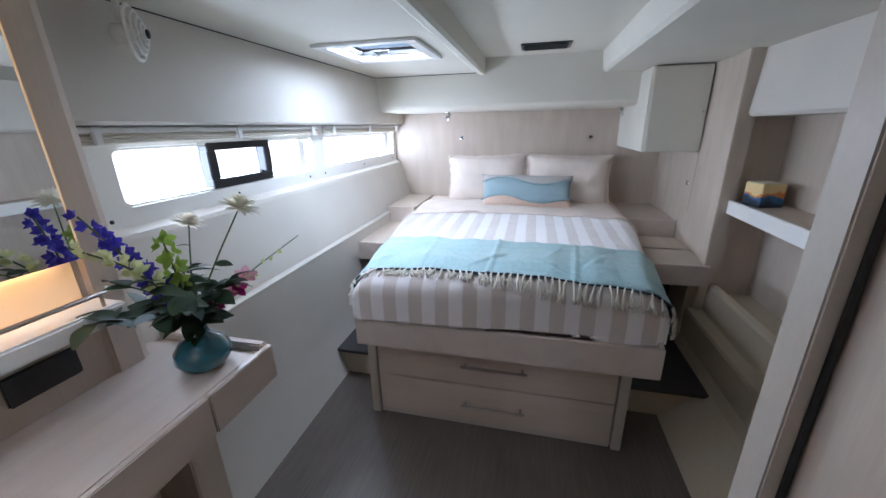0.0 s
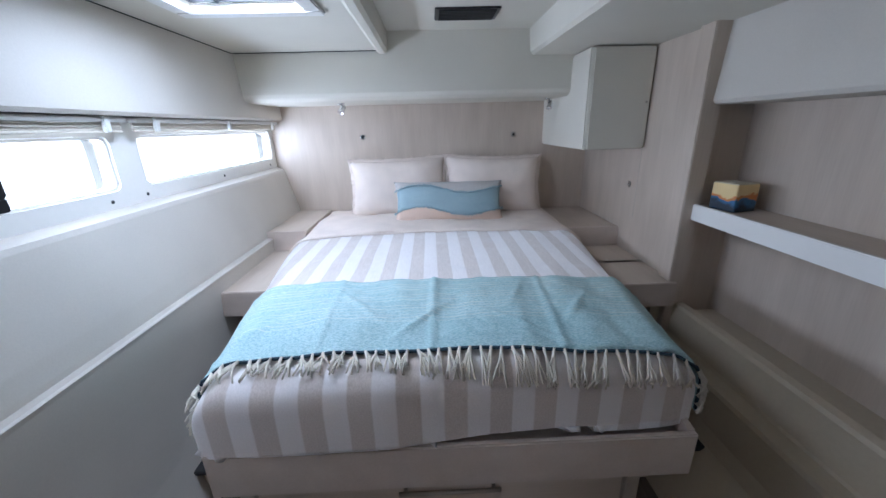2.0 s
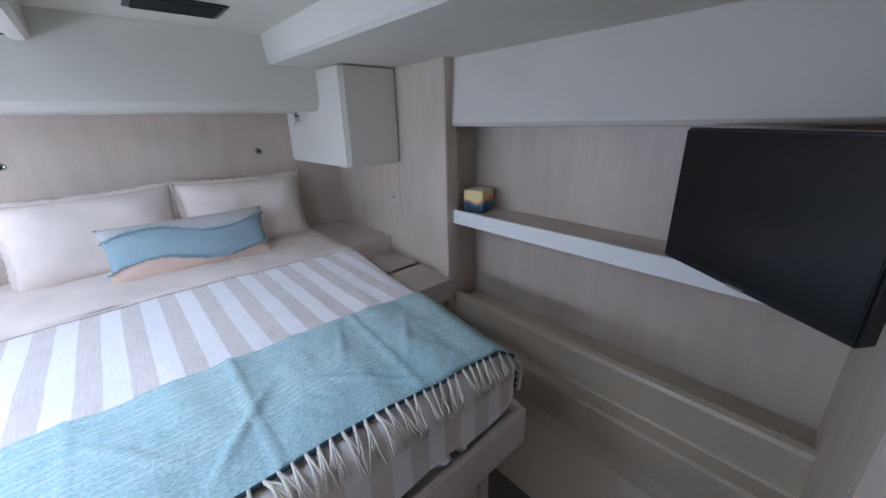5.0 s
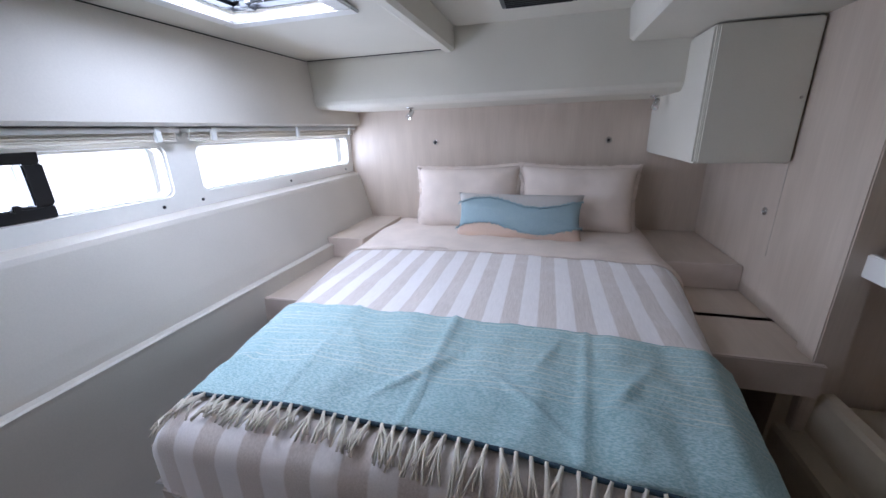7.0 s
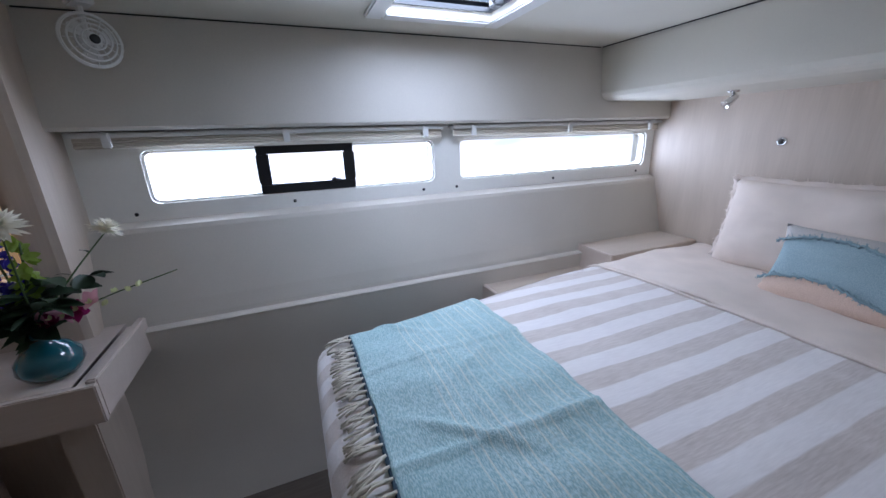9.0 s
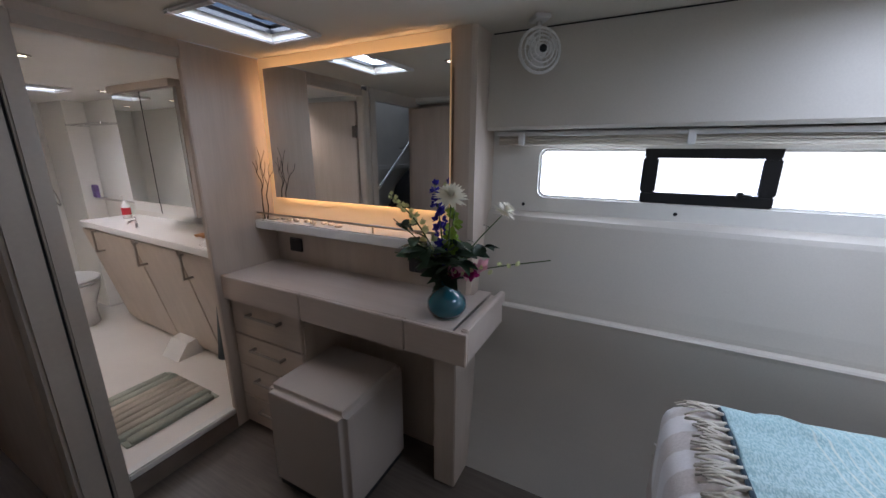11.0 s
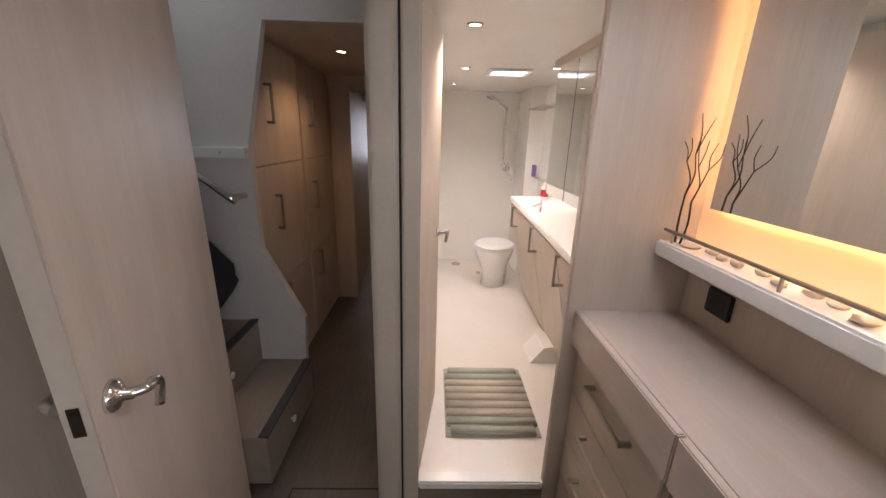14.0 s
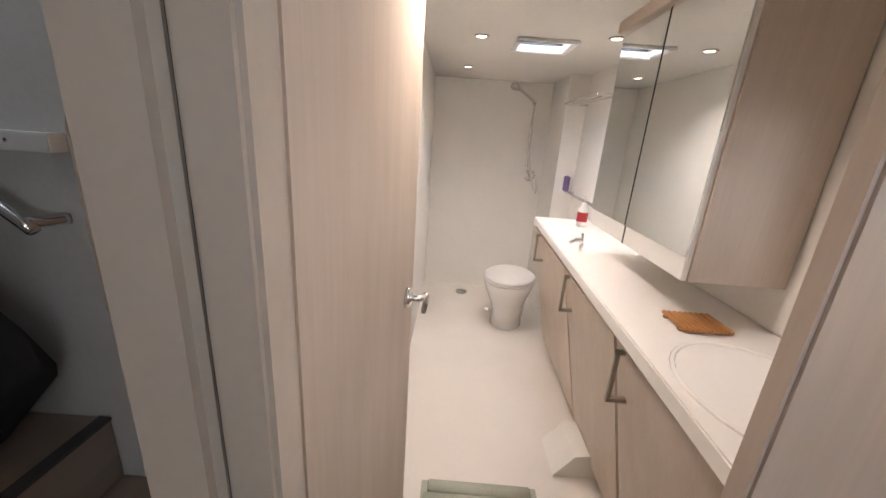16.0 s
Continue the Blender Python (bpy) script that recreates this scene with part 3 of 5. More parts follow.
bed = thing("bed", "built-in double bed on a washed oak drawer base", "bed", (BX, 2.1, 0))
lip = []
out = [(BX - half(1.12), 1.12), (BX + half(1.12), 1.12), (BX + half(2.42), 2.42), (BX + 0.83, 3.195), (BX - 0.83, 3.195), (BX - half(2.42), 2.42)]
part("platform", prism(out, 0.49, 0.585, "z", 0.004), M_desk, bed)
part("front_rail", box(BX - 0.675, BX + 0.675, 1.112, 1.132, 0.488, 0.632, 0.004), M_desk, bed, "pale front rail of the bed tray")
for s in (-1, 1):
    a, c = Vector((BX + s * 0.675, 1.132)), Vector((BX + s * half(2.42), 2.42))
    part("side_rail", prism([a, c, c - Vector((s * 0.02, 0)), a - Vector((s * 0.02, 0))], 0.49, 0.632, "z"), M_desk, bed)
base = part("base", box(-0.43, 0.76, 1.235, 3.19, 0.0, 0.489), M_oak, bed)
for x0, x1 in ((-0.47, -0.425), (0.755, 0.80)):
    part("post", box(x0, x1, 1.205, 1.25, 0, 0.489, 0.003), M_trim, bed)
for z0, z1 in ((0.255, 0.485), (0.03, 0.25)):
    d = part("drawer", box(-0.42, 0.75, 1.216, 1.236, z0, z1, 0.003), M_oak_x, bed)
    zc = z1 - 0.105
    hb = join(tube([(0.03, 1.18, zc), (0.345, 1.18, zc)], 0.007, 10), tube([(0.05, 1.18, zc), (0.05, 1.217, zc)], 0.006, 8), tube([(0.325, 1.18, zc), (0.325, 1.217, zc)], 0.006, 8))
    part("handle", hb, M_satin, d, "satin metal bar handle", smooth=True)
part("plinth", box(-0.42, 0.75, 1.222, 1.24, 0.0, 0.028), M_trim, bed)


def bed_point(u, y, lift=0.0):
    """A point of the duvet's surface: u runs across (0 the middle, 1 the side edge), y along."""
    r = 0.13
    w = side(u, y)
    d = abs(u) * w
    if abs(u) <= 1 - r / w:
        x, dx = d, 0.0
    else:
        t = min((d - (w - r)) / r, 1.9)
        ang = min(t, 1.0) * math.pi / 2
        x, dx = w - r + r * math.sin(ang), r * (1 - math.cos(ang)) + max(t - 1, 0) * r
    yf, fr0 = 1.137 - swell(min(max(u, -1.0), 1.0)), 0.075
    t = max(0.0, (yf + fr0 - y) / fr0)
    ang = min(t, 1.0) * math.pi / 2
    dy = fr0 * (1 - math.cos(ang)) + max(t - 1, 0) * fr0
    yy = y if t == 0 else yf + fr0 - fr0 * math.sin(ang)
    crown = 0.022 * (1 - u * u) if abs(u) < 1 else 0
    z = 0.835 + crown - min(math.hypot(dx, dy), 0.212)
    wr = noise.noise(Vector((u * 3.1, y * 2.3, 0.3))) * 0.009 + noise.noise(Vector((u * 9, y * 6, 2.3))) * 0.005 + abs(noise.noise(Vector((u * 5 + y * 4, y * 7 - u * 3, 5.1)))) * 0.006
    wr *= 1.0 if t == 0 else max(0.3, 1 - 0.7 * t)
    return Vector((BX + math.copysign(x + lift * (dx > 0.05), u), yy - lift * (dy > 0.05), max(z + wr, 0.638) + lift))


def cloth(u0, u1, y0, y1, nu, ny, lift=0.0, wobble=0.0, skew=0.0):
    bm = bmesh.new()
    g = []
    for j in range(ny + 1):
        row = []
        for i in range(nu + 1):
            u, y = u0 + (u1 - u0) * i / nu, y0 + (y1 - y0) * j / ny
            y += skew * (u - u0) / (u1 - u0)
            p = bed_point(u, y, lift)
            if wobble:
                p.z += wobble * noise.noise(Vector((u * 6, y * 3, 7))) + 0.5 * wobble * abs(noise.noise(Vector((u * 14, y * 14, 1))))
                if lift == 0.010:
                    p.z += sum(h * math.exp(-((u - c - 0.05 * (y - 1.5)) / 0.012) ** 2) for c, h in ((-0.06, 0.009), (0.47, 0.006), (-0.52, 0.006), (0.86, 0.006)))
                    p.z += sum(h * math.exp(-((u - c - k * (y - 1.47)) / 0.016) ** 2) * math.exp(-((y - yc) / 0.09) ** 2)
                               for c, k, yc, h in ((-0.02, 1.1, 1.38, 0.010), (0.10, -1.6, 1.33, 0.008), (0.62, 0.8, 1.45, 0.008), (-0.38, -0.9, 1.5, 0.007), (-0.70, 1.3, 1.35, 0.009), (0.30, 0.5, 1.55, 0.006)))
                if j in (0, ny):
                    p.y += 0.01 * noise.noise(Vector((u * 5, 3, j)))
            row.append(bm.verts.new(p))
        g.append(row)
    for j in range(ny):
        for i in range(nu):
            bm.faces.new((g[j][i], g[j][i + 1], g[j + 1][i + 1], g[j + 1][i]))
    return bm


part("mattress", box(BX - 0.64, BX + 0.64, 1.17, 3.19, 0.586, 0.76, 0.06, 4), M_linen, bed, smooth=True)
dv = thing("duvet", "duvet cover in broad taupe and white stripes on the bed", "duvet")
duvet = part("cover", cloth(-1.14, 1.14, 0.965, 2.52, 120, 110), M_duvet, dv, smooth=True)
part("hem", tube([bed_point(-1.1 + 2.2 * k / 80, 2.435, 0.006) for k in range(81)], 0.006, 6), M_linen, dv, "stitched blush hem", True)
sol = duvet.modifiers.new("thick", "SOLIDIFY")
sol.thickness, sol.offset = 0.02, -1
fold = single("bed_sheet", cloth(-1.14, 1.14, 2.44, 3.19, 80, 40, 0.012, 0.012), M_linen, "blush linen sheet folded over the duvet", "sheet", True)
sol = fold.modifiers.new("thick", "SOLIDIFY")
sol.thickness, sol.offset = 0.012, -1

throw = thing("throw_blanket", "aqua woven throw with cream tassels across the bed", "blanket", (BX, 1.43, 0.84))
cl = part("cloth", cloth(-1.06, 1.10, 1.225, 1.715, 150, 60, 0.010, 0.008, -0.02), M_throw, throw, smooth=True)
sol = cl.modifiers.new("thick", "SOLIDIFY")
sol.thickness, sol.offset = 0.006, 1
hem = [bed_point(-1.05 + 2.14 * k / 90, 1.222 - 0.02 * k / 90, 0.014) for k in range(91)]
part("hem", tube(hem, 0.005, 6), M_navy, throw, "dark stitched hem", smooth=True)

# tassels, a few yarns each, hanging over the foot of the duvet
rnd = random.Random(4)
for k in range(52):
    u = -1.05 + 2.13 * (k + 0.5) / 52
    y = 1.222 - 0.02 * (k + 0.5) / 52
    yarns = []
    lean = rnd.uniform(-0.55, 0.55) + 0.3 * noise.noise(Vector((k * 0.2, 1, 1)))
    for q in range(6):
        pts = []
        sp = (q - 2.5) * 0.17 + rnd.uniform(-0.3, 0.3)
        ln = rnd.uniform(0.042, 0.066)
        for i in range(5):
            s = i / 4
            pts.append(bed_point(u + (lean + sp * s) * 0.055 * s, y - ln * s, 0.012 + 0.006 * abs(math.sin(3 * s + 1.3 * q))))
        yarns.append(tube(pts, 0.0042, 5, 0.0024))
    part("tassel", join(*yarns), M_fringe, throw, smooth=True)


# ---- pillows ----
def cushion(w, h, t, seed=0, wave=False, n=34, m=26):
    """A stuffed cushion standing in the x-z plane, its thickness along y."""
    bm = bmesh.new()
    front, back = [], []
    for j in range(m + 1):
        fr, bk = [], []
        for i in range(n + 1):
            u, v = -1 + 2 * i / n, -1 + 2 * j / m
            pinch = 1 - 0.07 * (1 - abs(v) ** 2) * abs(u) ** 3
            pv = 1 - 0.07 * (1 - abs(u) ** 2) * abs(v) ** 3
            x, z = u * w / 2 * pinch, v * h / 2 * pv
            f = max(0.0, (1 - abs(u) ** 3.2)) ** 0.5 * max(0.0, (1 - abs(v) ** 3.2)) ** 0.5
            y = t / 2 * f + 0.016 * noise.noise(Vector((u * 2.2 + seed, v * 2.2, seed))) * f + 0.004 * noise.noise(Vector((u * 9, v * 9, seed)))
            fr.append(bm.verts.new((x, -y, z)))
            bk.append(fr[-1] if i in (0, n) or j in (0, m) else bm.verts.new((x, y, z)))
        front.append(fr)
        back.append(bk)
    for j in range(m):
        for i in range(n):
            bm.faces.new((front[j][i], front[j][i + 1], front[j + 1][i + 1], front[j + 1][i]))
            bm.faces.new((back[j][i], back[j + 1][i], back[j + 1][i + 1], back[j][i + 1]))
    return bm


for x, tilt, lean in ((-0.075, -1.5, -17), (0.61, 1.5, -16)):
    p = thing("pillow", "plump blush linen pillow with a ruffled edge against the headboard", "pillow", group="pillows on the bed")
    part("cover", cushion(0.69, 0.42, 0.20, x * 9), M_linen, p, smooth=True)
    r2 = random.Random(int(x * 100) + 50)
    ring, outer, threads = [], [], []
    for k in range(160):
        q = k / 160 * 4
        f = -1 + 2 * (q - int(q))
        u, v = ((f, 1), (1, -f), (-f, -1), (-1, f))[int(q)]
        px, pz = u * 0.347 * (1 - 0.07 * (1 - v * v) * abs(u)), v * 0.211 * (1 - 0.07 * (1 - u * u) * abs(v))
        w = r2.uniform(0.012, 0.020)
        ring.append(Vector((px * 0.985, 0, pz * 0.975)))
        outer.append(Vector((px + u * abs(u) * w, 0.007 * math.sin(k * 0.9 + x) + r2.uniform(-0.003, 0.003), pz + v * abs(v) * w)))
        threads.append(tube([outer[-1] * 0.99, outer[-1] + Vector((u * r2.uniform(0, 0.012), r2.uniform(-0.006, 0.006), v * r2.uniform(0, 0.012)))], 0.0013, 3))
    bm = bmesh.new()
    lo = [[bm.verts.new(c + Vector((0, d, 0))) for c in row] for d in (-0.0015, 0.0015) for row in (ring, outer)]
    for k in range(160):
        j = (k + 1) % 160
        bm.faces.new((lo[0][k], lo[0][j], lo[1][j], lo[1][k]))
        bm.faces.new((lo[2][k], lo[3][k], lo[3][j], lo[2][j]))
        bm.faces.new((lo[1][k], lo[1][j], lo[3][j], lo[3][k]))
    part("flange", bm, M_linen, p, "thin frayed flange", smooth=True)
    part("fringe", join(*threads), M_linen, p, "short frayed threads")
    p.matrix_basis = pose(x, 3.03, 1.035, lean, tilt, 0)

cu = thing("lumbar_cushion", "long cushion in grey, aqua and peach with frayed wavy seams", "cushion")
M_lumbar, nt, b, co = base_mat("banded_cotton", 0.88)
sep = nt.nodes.new("ShaderNodeSeparateXYZ")
nt.links.new(co.outputs["Object"], sep.inputs[0])
wv = mathn(nt, "MULTIPLY", mathn(nt, "SINE", mathn(nt, "ADD", mathn(nt, "MULTIPLY", sep.outputs[0], 10.0), 3.57), 0.0), 0.030)
zz = mathn(nt, "SUBTRACT", sep.outputs[2], wv)
wz = noise_node(nt, co, 420, detail=2)
aqua = mix(nt, ramp(nt, wz.outputs[0], 0.35, 0.65), (0.26, 0.37, 0.41), (0.37, 0.48, 0.51))
peach = mix(nt, ramp(nt, wz.outputs[0], 0.35, 0.65), (0.66, 0.48, 0.38), (0.76, 0.58, 0.47))
greyc = mix(nt, ramp(nt, wz.outputs[0], 0.35, 0.65), (0.47, 0.45, 0.43), (0.58, 0.55, 0.52))
c = mix(nt, ramp(nt, zz, -0.081, -0.079), peach, aqua)
c = mix(nt, ramp(nt, zz, 0.071, 0.073), c, greyc)
nt.links.new(c, b.inputs["Base Color"])
bump(nt, b, wz.outputs[0], 0.5, 0.001)
part("cover", cushion(0.74, 0.30, 0.16, 3), M_lumbar, cu, smooth=True)
for z0, amp in ((-0.080, 1.0), (0.072, 1.0)):
    fr = []
    for s in range(90):
        x = -0.36 + 0.72 * s / 89
        z = z0 + amp * 0.030 * math.sin(10.0 * x + 3.57)
        u, v = x / 0.37, z / 0.15
        y = -0.08 * max(0, 1 - abs(u) ** 3.2) ** 0.5 * max(0, 1 - abs(v) ** 3.2) ** 0.5
        fr.append((x, y - 0.004 + rnd.uniform(-0.003, 0.003), z + rnd.uniform(-0.005, 0.005)))
    threads = [tube(fr, 0.005, 5)]
    for q in fr:
        for _ in range(3):
            threads.append(tube([q, (q[0] + rnd.uniform(-0.006, 0.006), q[1] - rnd.uniform(0.003, 0.009), q[2] + rnd.uniform(-0.013, 0.013))], 0.0012, 3))
    part("frayed_seam", join(*threads), M_aqua, cu, "frayed blue seam", smooth=True)
cu.matrix_basis = pose(0.275, 2.80, 0.965, -28, 0.5, 0)

# ---- steps and bedside shelves either side of the bed ----
for s, xa, xb in ((-1, -0.885, -0.63), (1, 1.0, 1.344)):
    for y0, y1, z, nm in ((1.94, 2.56, 0.735 if s < 0 else 0.70, "shelf"), (2.56, 3.195, 0.855 if s < 0 else 0.82, "shelf")):
        t = thing("bedside_" + nm, "pale wooden bedside shelf fixed beside the bed", "shelf", ((xa + xb) / 2, y0, z - 0.08), "bedside shelves")
        part("top", box(xa, xb, y0 + 0.02, y1, z - 0.03, z, 0.003), M_oak_y, t)
        part("front_lip", box(xa, xb, y0, y0 + 0.02, z - 0.122, z + 0.004, 0.004), M_desk, t)
    # added dark panel: the recess's shade put in as colour
    structure("wall_under_shelf", box(xa, xb, 2.25, 2.28, 0.15, 0.70), M_dark, "dark panel standing in for the shade under the bedside shelves", category="wall")
for xa, xb in ((-0.95, -0.44), (0.77, 1.262)):
    st = thing("low_step", "low step beside the bed with a dark tread", "step", ((xa + xb) / 2, 1.49, 0))
    lo, hi = (xa + 0.2 if xa < 0 else xa), (xb - 0.2 if xa > 0 else xb)
    part("body", prism([(lo, 0), (hi, 0), (xb, 0.155), (xa, 0.155)], 1.50, 2.25), M_gel, st)
    part("tread", box(xa, xb, 1.475, 2.25, 0.156, 0.176, 0.003), M_dark, st, "dark grey tread")

# ---- wall cabinet, shelf, TV ----
cab = thing("wall_cabinet", "cream wall cabinet with a hinged front beside the headboard", "cabinet", (1.17, 2.8, 1.31))
part("body", box(1.005, 1.345, 2.415, 3.199, 1.31, 1.822, 0.008), M_liner, cab)
part("door", box(1.015, 1.338, 2.398, 2.414, 1.314, 1.818, 0.006), M_liner, cab)
part("knob", moved(lathe([(0.004, 0), (0.006, 0.006), (0.004, 0.01)], 10), pose(1.315, 2.397, 1.55, 90)), M_satin, cab)

sh = thing("niche_shelf", "long pale shelf with a deep front edge in the niche", "shelf", (1.48, 1.3, 1.02))
part("board", box(1.385, 1.60, 0.44, 2.03, 1.045, 1.075, 0.002), M_oak_y, sh)
part("front_edge", box(1.362, 1.385, 0.44, 1.975, 1.012, 1.086, 0.004), M_solid, sh)

tv = thing("television", "black flat television on a swivel arm, turned off", "television")
part("screen_frame", box(-0.265, 0.265, -0.012, 0.035, -0.195, 0.195, 0.006), M_black, tv)
part("panel", box(-0.256, 0.256, -0.014, -0.0125, -0.175, 0.186), M_screen, tv, "dark glossy screen")
part("badge", box(-0.025, 0.025, -0.0145, -0.012, -0.193, -0.187), M_satin, tv, "small pale badge")
part("arm", join(box(-0.04, 0.04, 0.03, 0.42, -0.03, 0.03, 0.004), box(-0.10, 0.10, 0.03, 0.05, -0.10, 0.10)), M_black, tv)
tv.matrix_basis = pose(1.15, 0.69, 1.315, 0, 0, -125.5)

# ---- hatches ----
def hatch(x0, x1, y0, y1, z, name, label, rim=0.05):
    h = thing(name, label, "hatch", ((x0 + x1) / 2, (y0 + y1) / 2, z))
    for a in (box(x0 - rim, x1 + rim, y0 - rim, y0 + 0.012, z - 0.014, z, 0.006), box(x0 - rim, x1 + rim, y1 - 0.012, y1 + rim, z - 0.014, z, 0.006),
              box(x0 - rim, x0 + 0.012, y0 + 0.012, y1 - 0.012, z - 0.014, z, 0.006), box(x1 - 0.012, x1 + rim, y0 + 0.012, y1 - 0.012, z - 0.014, z, 0.006)):
        part("trim", a, M_plastic, h)
    for a in (box(x0 + 0.012, x1 - 0.012, y0 + 0.012, y0 + 0.02, z + 0.02, z + 0.05), box(x0 + 0.012, x1 - 0.012, y1 - 0.02, y1 - 0.012, z + 0.02, z + 0.05),
              box(x0 + 0.012, x0 + 0.02, y0 + 0.02, y1 - 0.02, z + 0.02, z + 0.05), box(x1 - 0.02, x1 - 0.012, y0 + 0.02, y1 - 0.02, z + 0.02, z + 0.05)):
        part("frame", a, M_black, h, "dark aluminium frame")
    g = part("pane", box(x0 + 0.012, x1 - 0.012, y0 + 0.012, y1 - 0.012, z + 0.05, z + 0.056), M_glass, h, "clear acrylic pane")
    g.visible_shadow = False
    part("latch", join(tube([(x0 + 0.10, y1 - 0.05, z + 0.03), (x0 + 0.16, y1 - 0.09, z + 0.02), (x0 + 0.2, y1 - 0.09, z + 0.02)], 0.008, 8), box(x0 + 0.08, x0 + 0.12, y1 - 0.06, y1 - 0.02, z + 0.012, z + 0.04, 0.004)), M_black, h)
    return h


hatch(*HB, Z_TOP, "deck_hatch", "square deck hatch in a pale frame, bright sky outside")
hatch(*HD, Z_TOP, "deck_hatch", "small deck hatch over the vanity with a dark frame", 0.02)
hatch(*HBA, BZ, "deck_hatch", "small deck hatch in the bathroom ceiling", 0.02)

vent = thing("ceiling_vent", "black slotted air vent in the ceiling", "vent", (0.36, 2.35, 1.96))
part("frame", box(0.205, 0.51, 2.255, 2.45, 1.957, 1.9645, 0.003), M_black, vent)
for k in range(7):
    part("slat", box(0.225, 0.49, 2.275 + 0.024 * k, 2.285 + 0.024 * k, 1.951, 1.957), M_seal, vent)

# ---- vanity desk ----
desk = thing("vanity_desk", "pale built-in vanity desk with drawers under a lit mirror", "desk", (-0.63, -0.1, 0))
part("top", box(-0.80, -0.475, -0.748, 0.485, 0.822, 0.85, 0.003), M_desk, desk)
part("top_end", box(-0.98, -0.475, 0.426, 0.485, 0.8225, 0.8495), M_desk, desk)
for y0, y1 in ((-0.748, -0.228), (-0.224, 0.300), (0.304, 0.546)):
    part("apron", box(-0.475, -0.455, y0, y1, 0.732, 0.852, 0.003), M_desk, desk)
part("end_lip", box(-0.98, -0.475, 0.518, 0.545, 0.735, 0.862, 0.004), M_desk, desk, "raised end of the tray")
part("tray", box(-0.98, -0.475, 0.485, 0.518, 0.80, 0.838), M_desk, desk)
part("underside", box(-0.80, -0.475, -0.748, 0.518, 0.735, 0.745), M_oak_y, desk)
part("leg", box(-0.80, -0.63, 0.33, 0.43, 0.0, 0.735, 0.004), M_oak, desk)
part("pedestal", box(-0.80, -0.50, -0.748, -0.26, 0.0, 0.732), M_oak, desk)
for z0, z1 in ((0.545, 0.725), (0.37, 0.54), (0.19, 0.365), (0.02, 0.185)):
    d = part("drawer", box(-0.502, -0.482, -0.742, -0.265, z0, z1, 0.003), M_oak_y, desk)
    zc = z1 - 0.055
    part("handle", join(box(-0.458, -0.448, -0.60, -0.38, zc - 0.006, zc + 0.006, 0.002), box(-0.482, -0.448, -0.60, -0.588, zc - 0.006, zc + 0.006),
                        box(-0.482, -0.448, -0.392, -0.38, zc - 0.006, zc + 0.006)), M_satin, d, "satin square bar handle")

ls = thing("light_shelf", "narrow white shelf with a metal rail under the mirror", "shelf", (-0.73, -0.2, 1.05))
part("board", box(-0.799, -0.672, -0.748, 0.329, 1.045, 1.092, 0.006), M_solid, ls)
part("rail", tube([(-0.69, -0.74, 1.125), (-0.69, 0.30, 1.125), (-0.72, 0.325, 1.125)], 0.005, 8), M_satin, ls, "thin metal rail", smooth=True)
for y in (-0.70, -0.35, 0.0, 0.29):
    part("rail_post", tube([(-0.69, y, 1.09), (-0.69, y, 1.125)], 0.004, 8), M_satin, ls)

mi = thing("vanity_mirror", "large vanity mirror with a warm glowing LED border", "mirror", (-0.78, -0.2, 1.19))
part("glass", box(-0.775, -0.768, -0.685, 0.324, 1.20, 1.815), M_mirror, mi, "clear mirror glass")
part("backing", box(-0.799, -0.775, -0.665, 0.275, 1.22, 1.78), M_plastic, mi)
# borders are no lamps: the tape's glow on them is put into their material
part("lit_border_strip", box(-0.799, -0.795, -0.75, -0.69, 1.094, 1.868), M_led_glow, mi, "border strip with the LED's warm glow put in as emission")
part("lit_border_strip", box(-0.773, -0.768, 0.3245, 0.3285, 1.20, 1.815), M_led_glow, mi, "border strip with the LED's warm glow put in as emission")
part("lit_border_strip", box(-0.799, -0.795, -0.69, 0.3125, 1.805, 1.868), M_led_glow, mi, "border strip with the LED's warm glow put in as emission")
part("lit_border_strip", box(-0.799, -0.795, -0.69, 0.3125, 1.094, 1.195), M_led_glow, mi, "border strip with the LED's warm glow put in as emission")

for a in (box(-0.79, -0.782, -0.672, -0.666, 1.23, 1.78), box(-0.79, -0.782, -0.66, 0.27, 1.213, 1.219), box(-0.79, -0.782, -0.66, 0.27, 1.781, 1.787)):
    part("led_tape", a, M_tape, mi, "thin hidden LED tape")

ot = thing("ottoman", "square taupe upholstered stool tucked under the desk", "stool", (-0.50, -0.07, 0))
seat = part("seat", box(-0.70, -0.285, -0.285, 0.145, 0.025, 0.505, 0.03, 5), M_ottoman, ot, smooth=True)
seat.modifiers.new("even_normals", "WEIGHTED_NORMAL")
part("base", box(-0.68, -0.305, -0.265, 0.125, 0.0, 0.03), M_black, ot, "recessed dark plinth")

# ---- hull side fittings ----
op = thing("opening_port", "black-framed opening port set in the hull window", "window", (-1.03, 1.19, 1.267))
for a in (box(-1.05, -1.0, 0.997, 1.383, 1.258, 1.297, 0.004), box(-1.05, -1.0, 0.997, 1.383, 1.418, 1.457, 0.004),
          box(-1.05, -1.0, 0.994, 1.043, 1.297, 1.418, 0.004), box(-1.05, -1.0, 1.337, 1.386, 1.297, 1.418, 0.004)):
    part("frame", a, M_black, op)
part("latch", join(box(-1.002, -0.985, 1.28, 1.30, 1.288, 1.31, 0.003), tube([(-0.99, 1.29, 1.30), (-0.985, 1.32, 1.298)], 0.005, 8)), M_black, op)
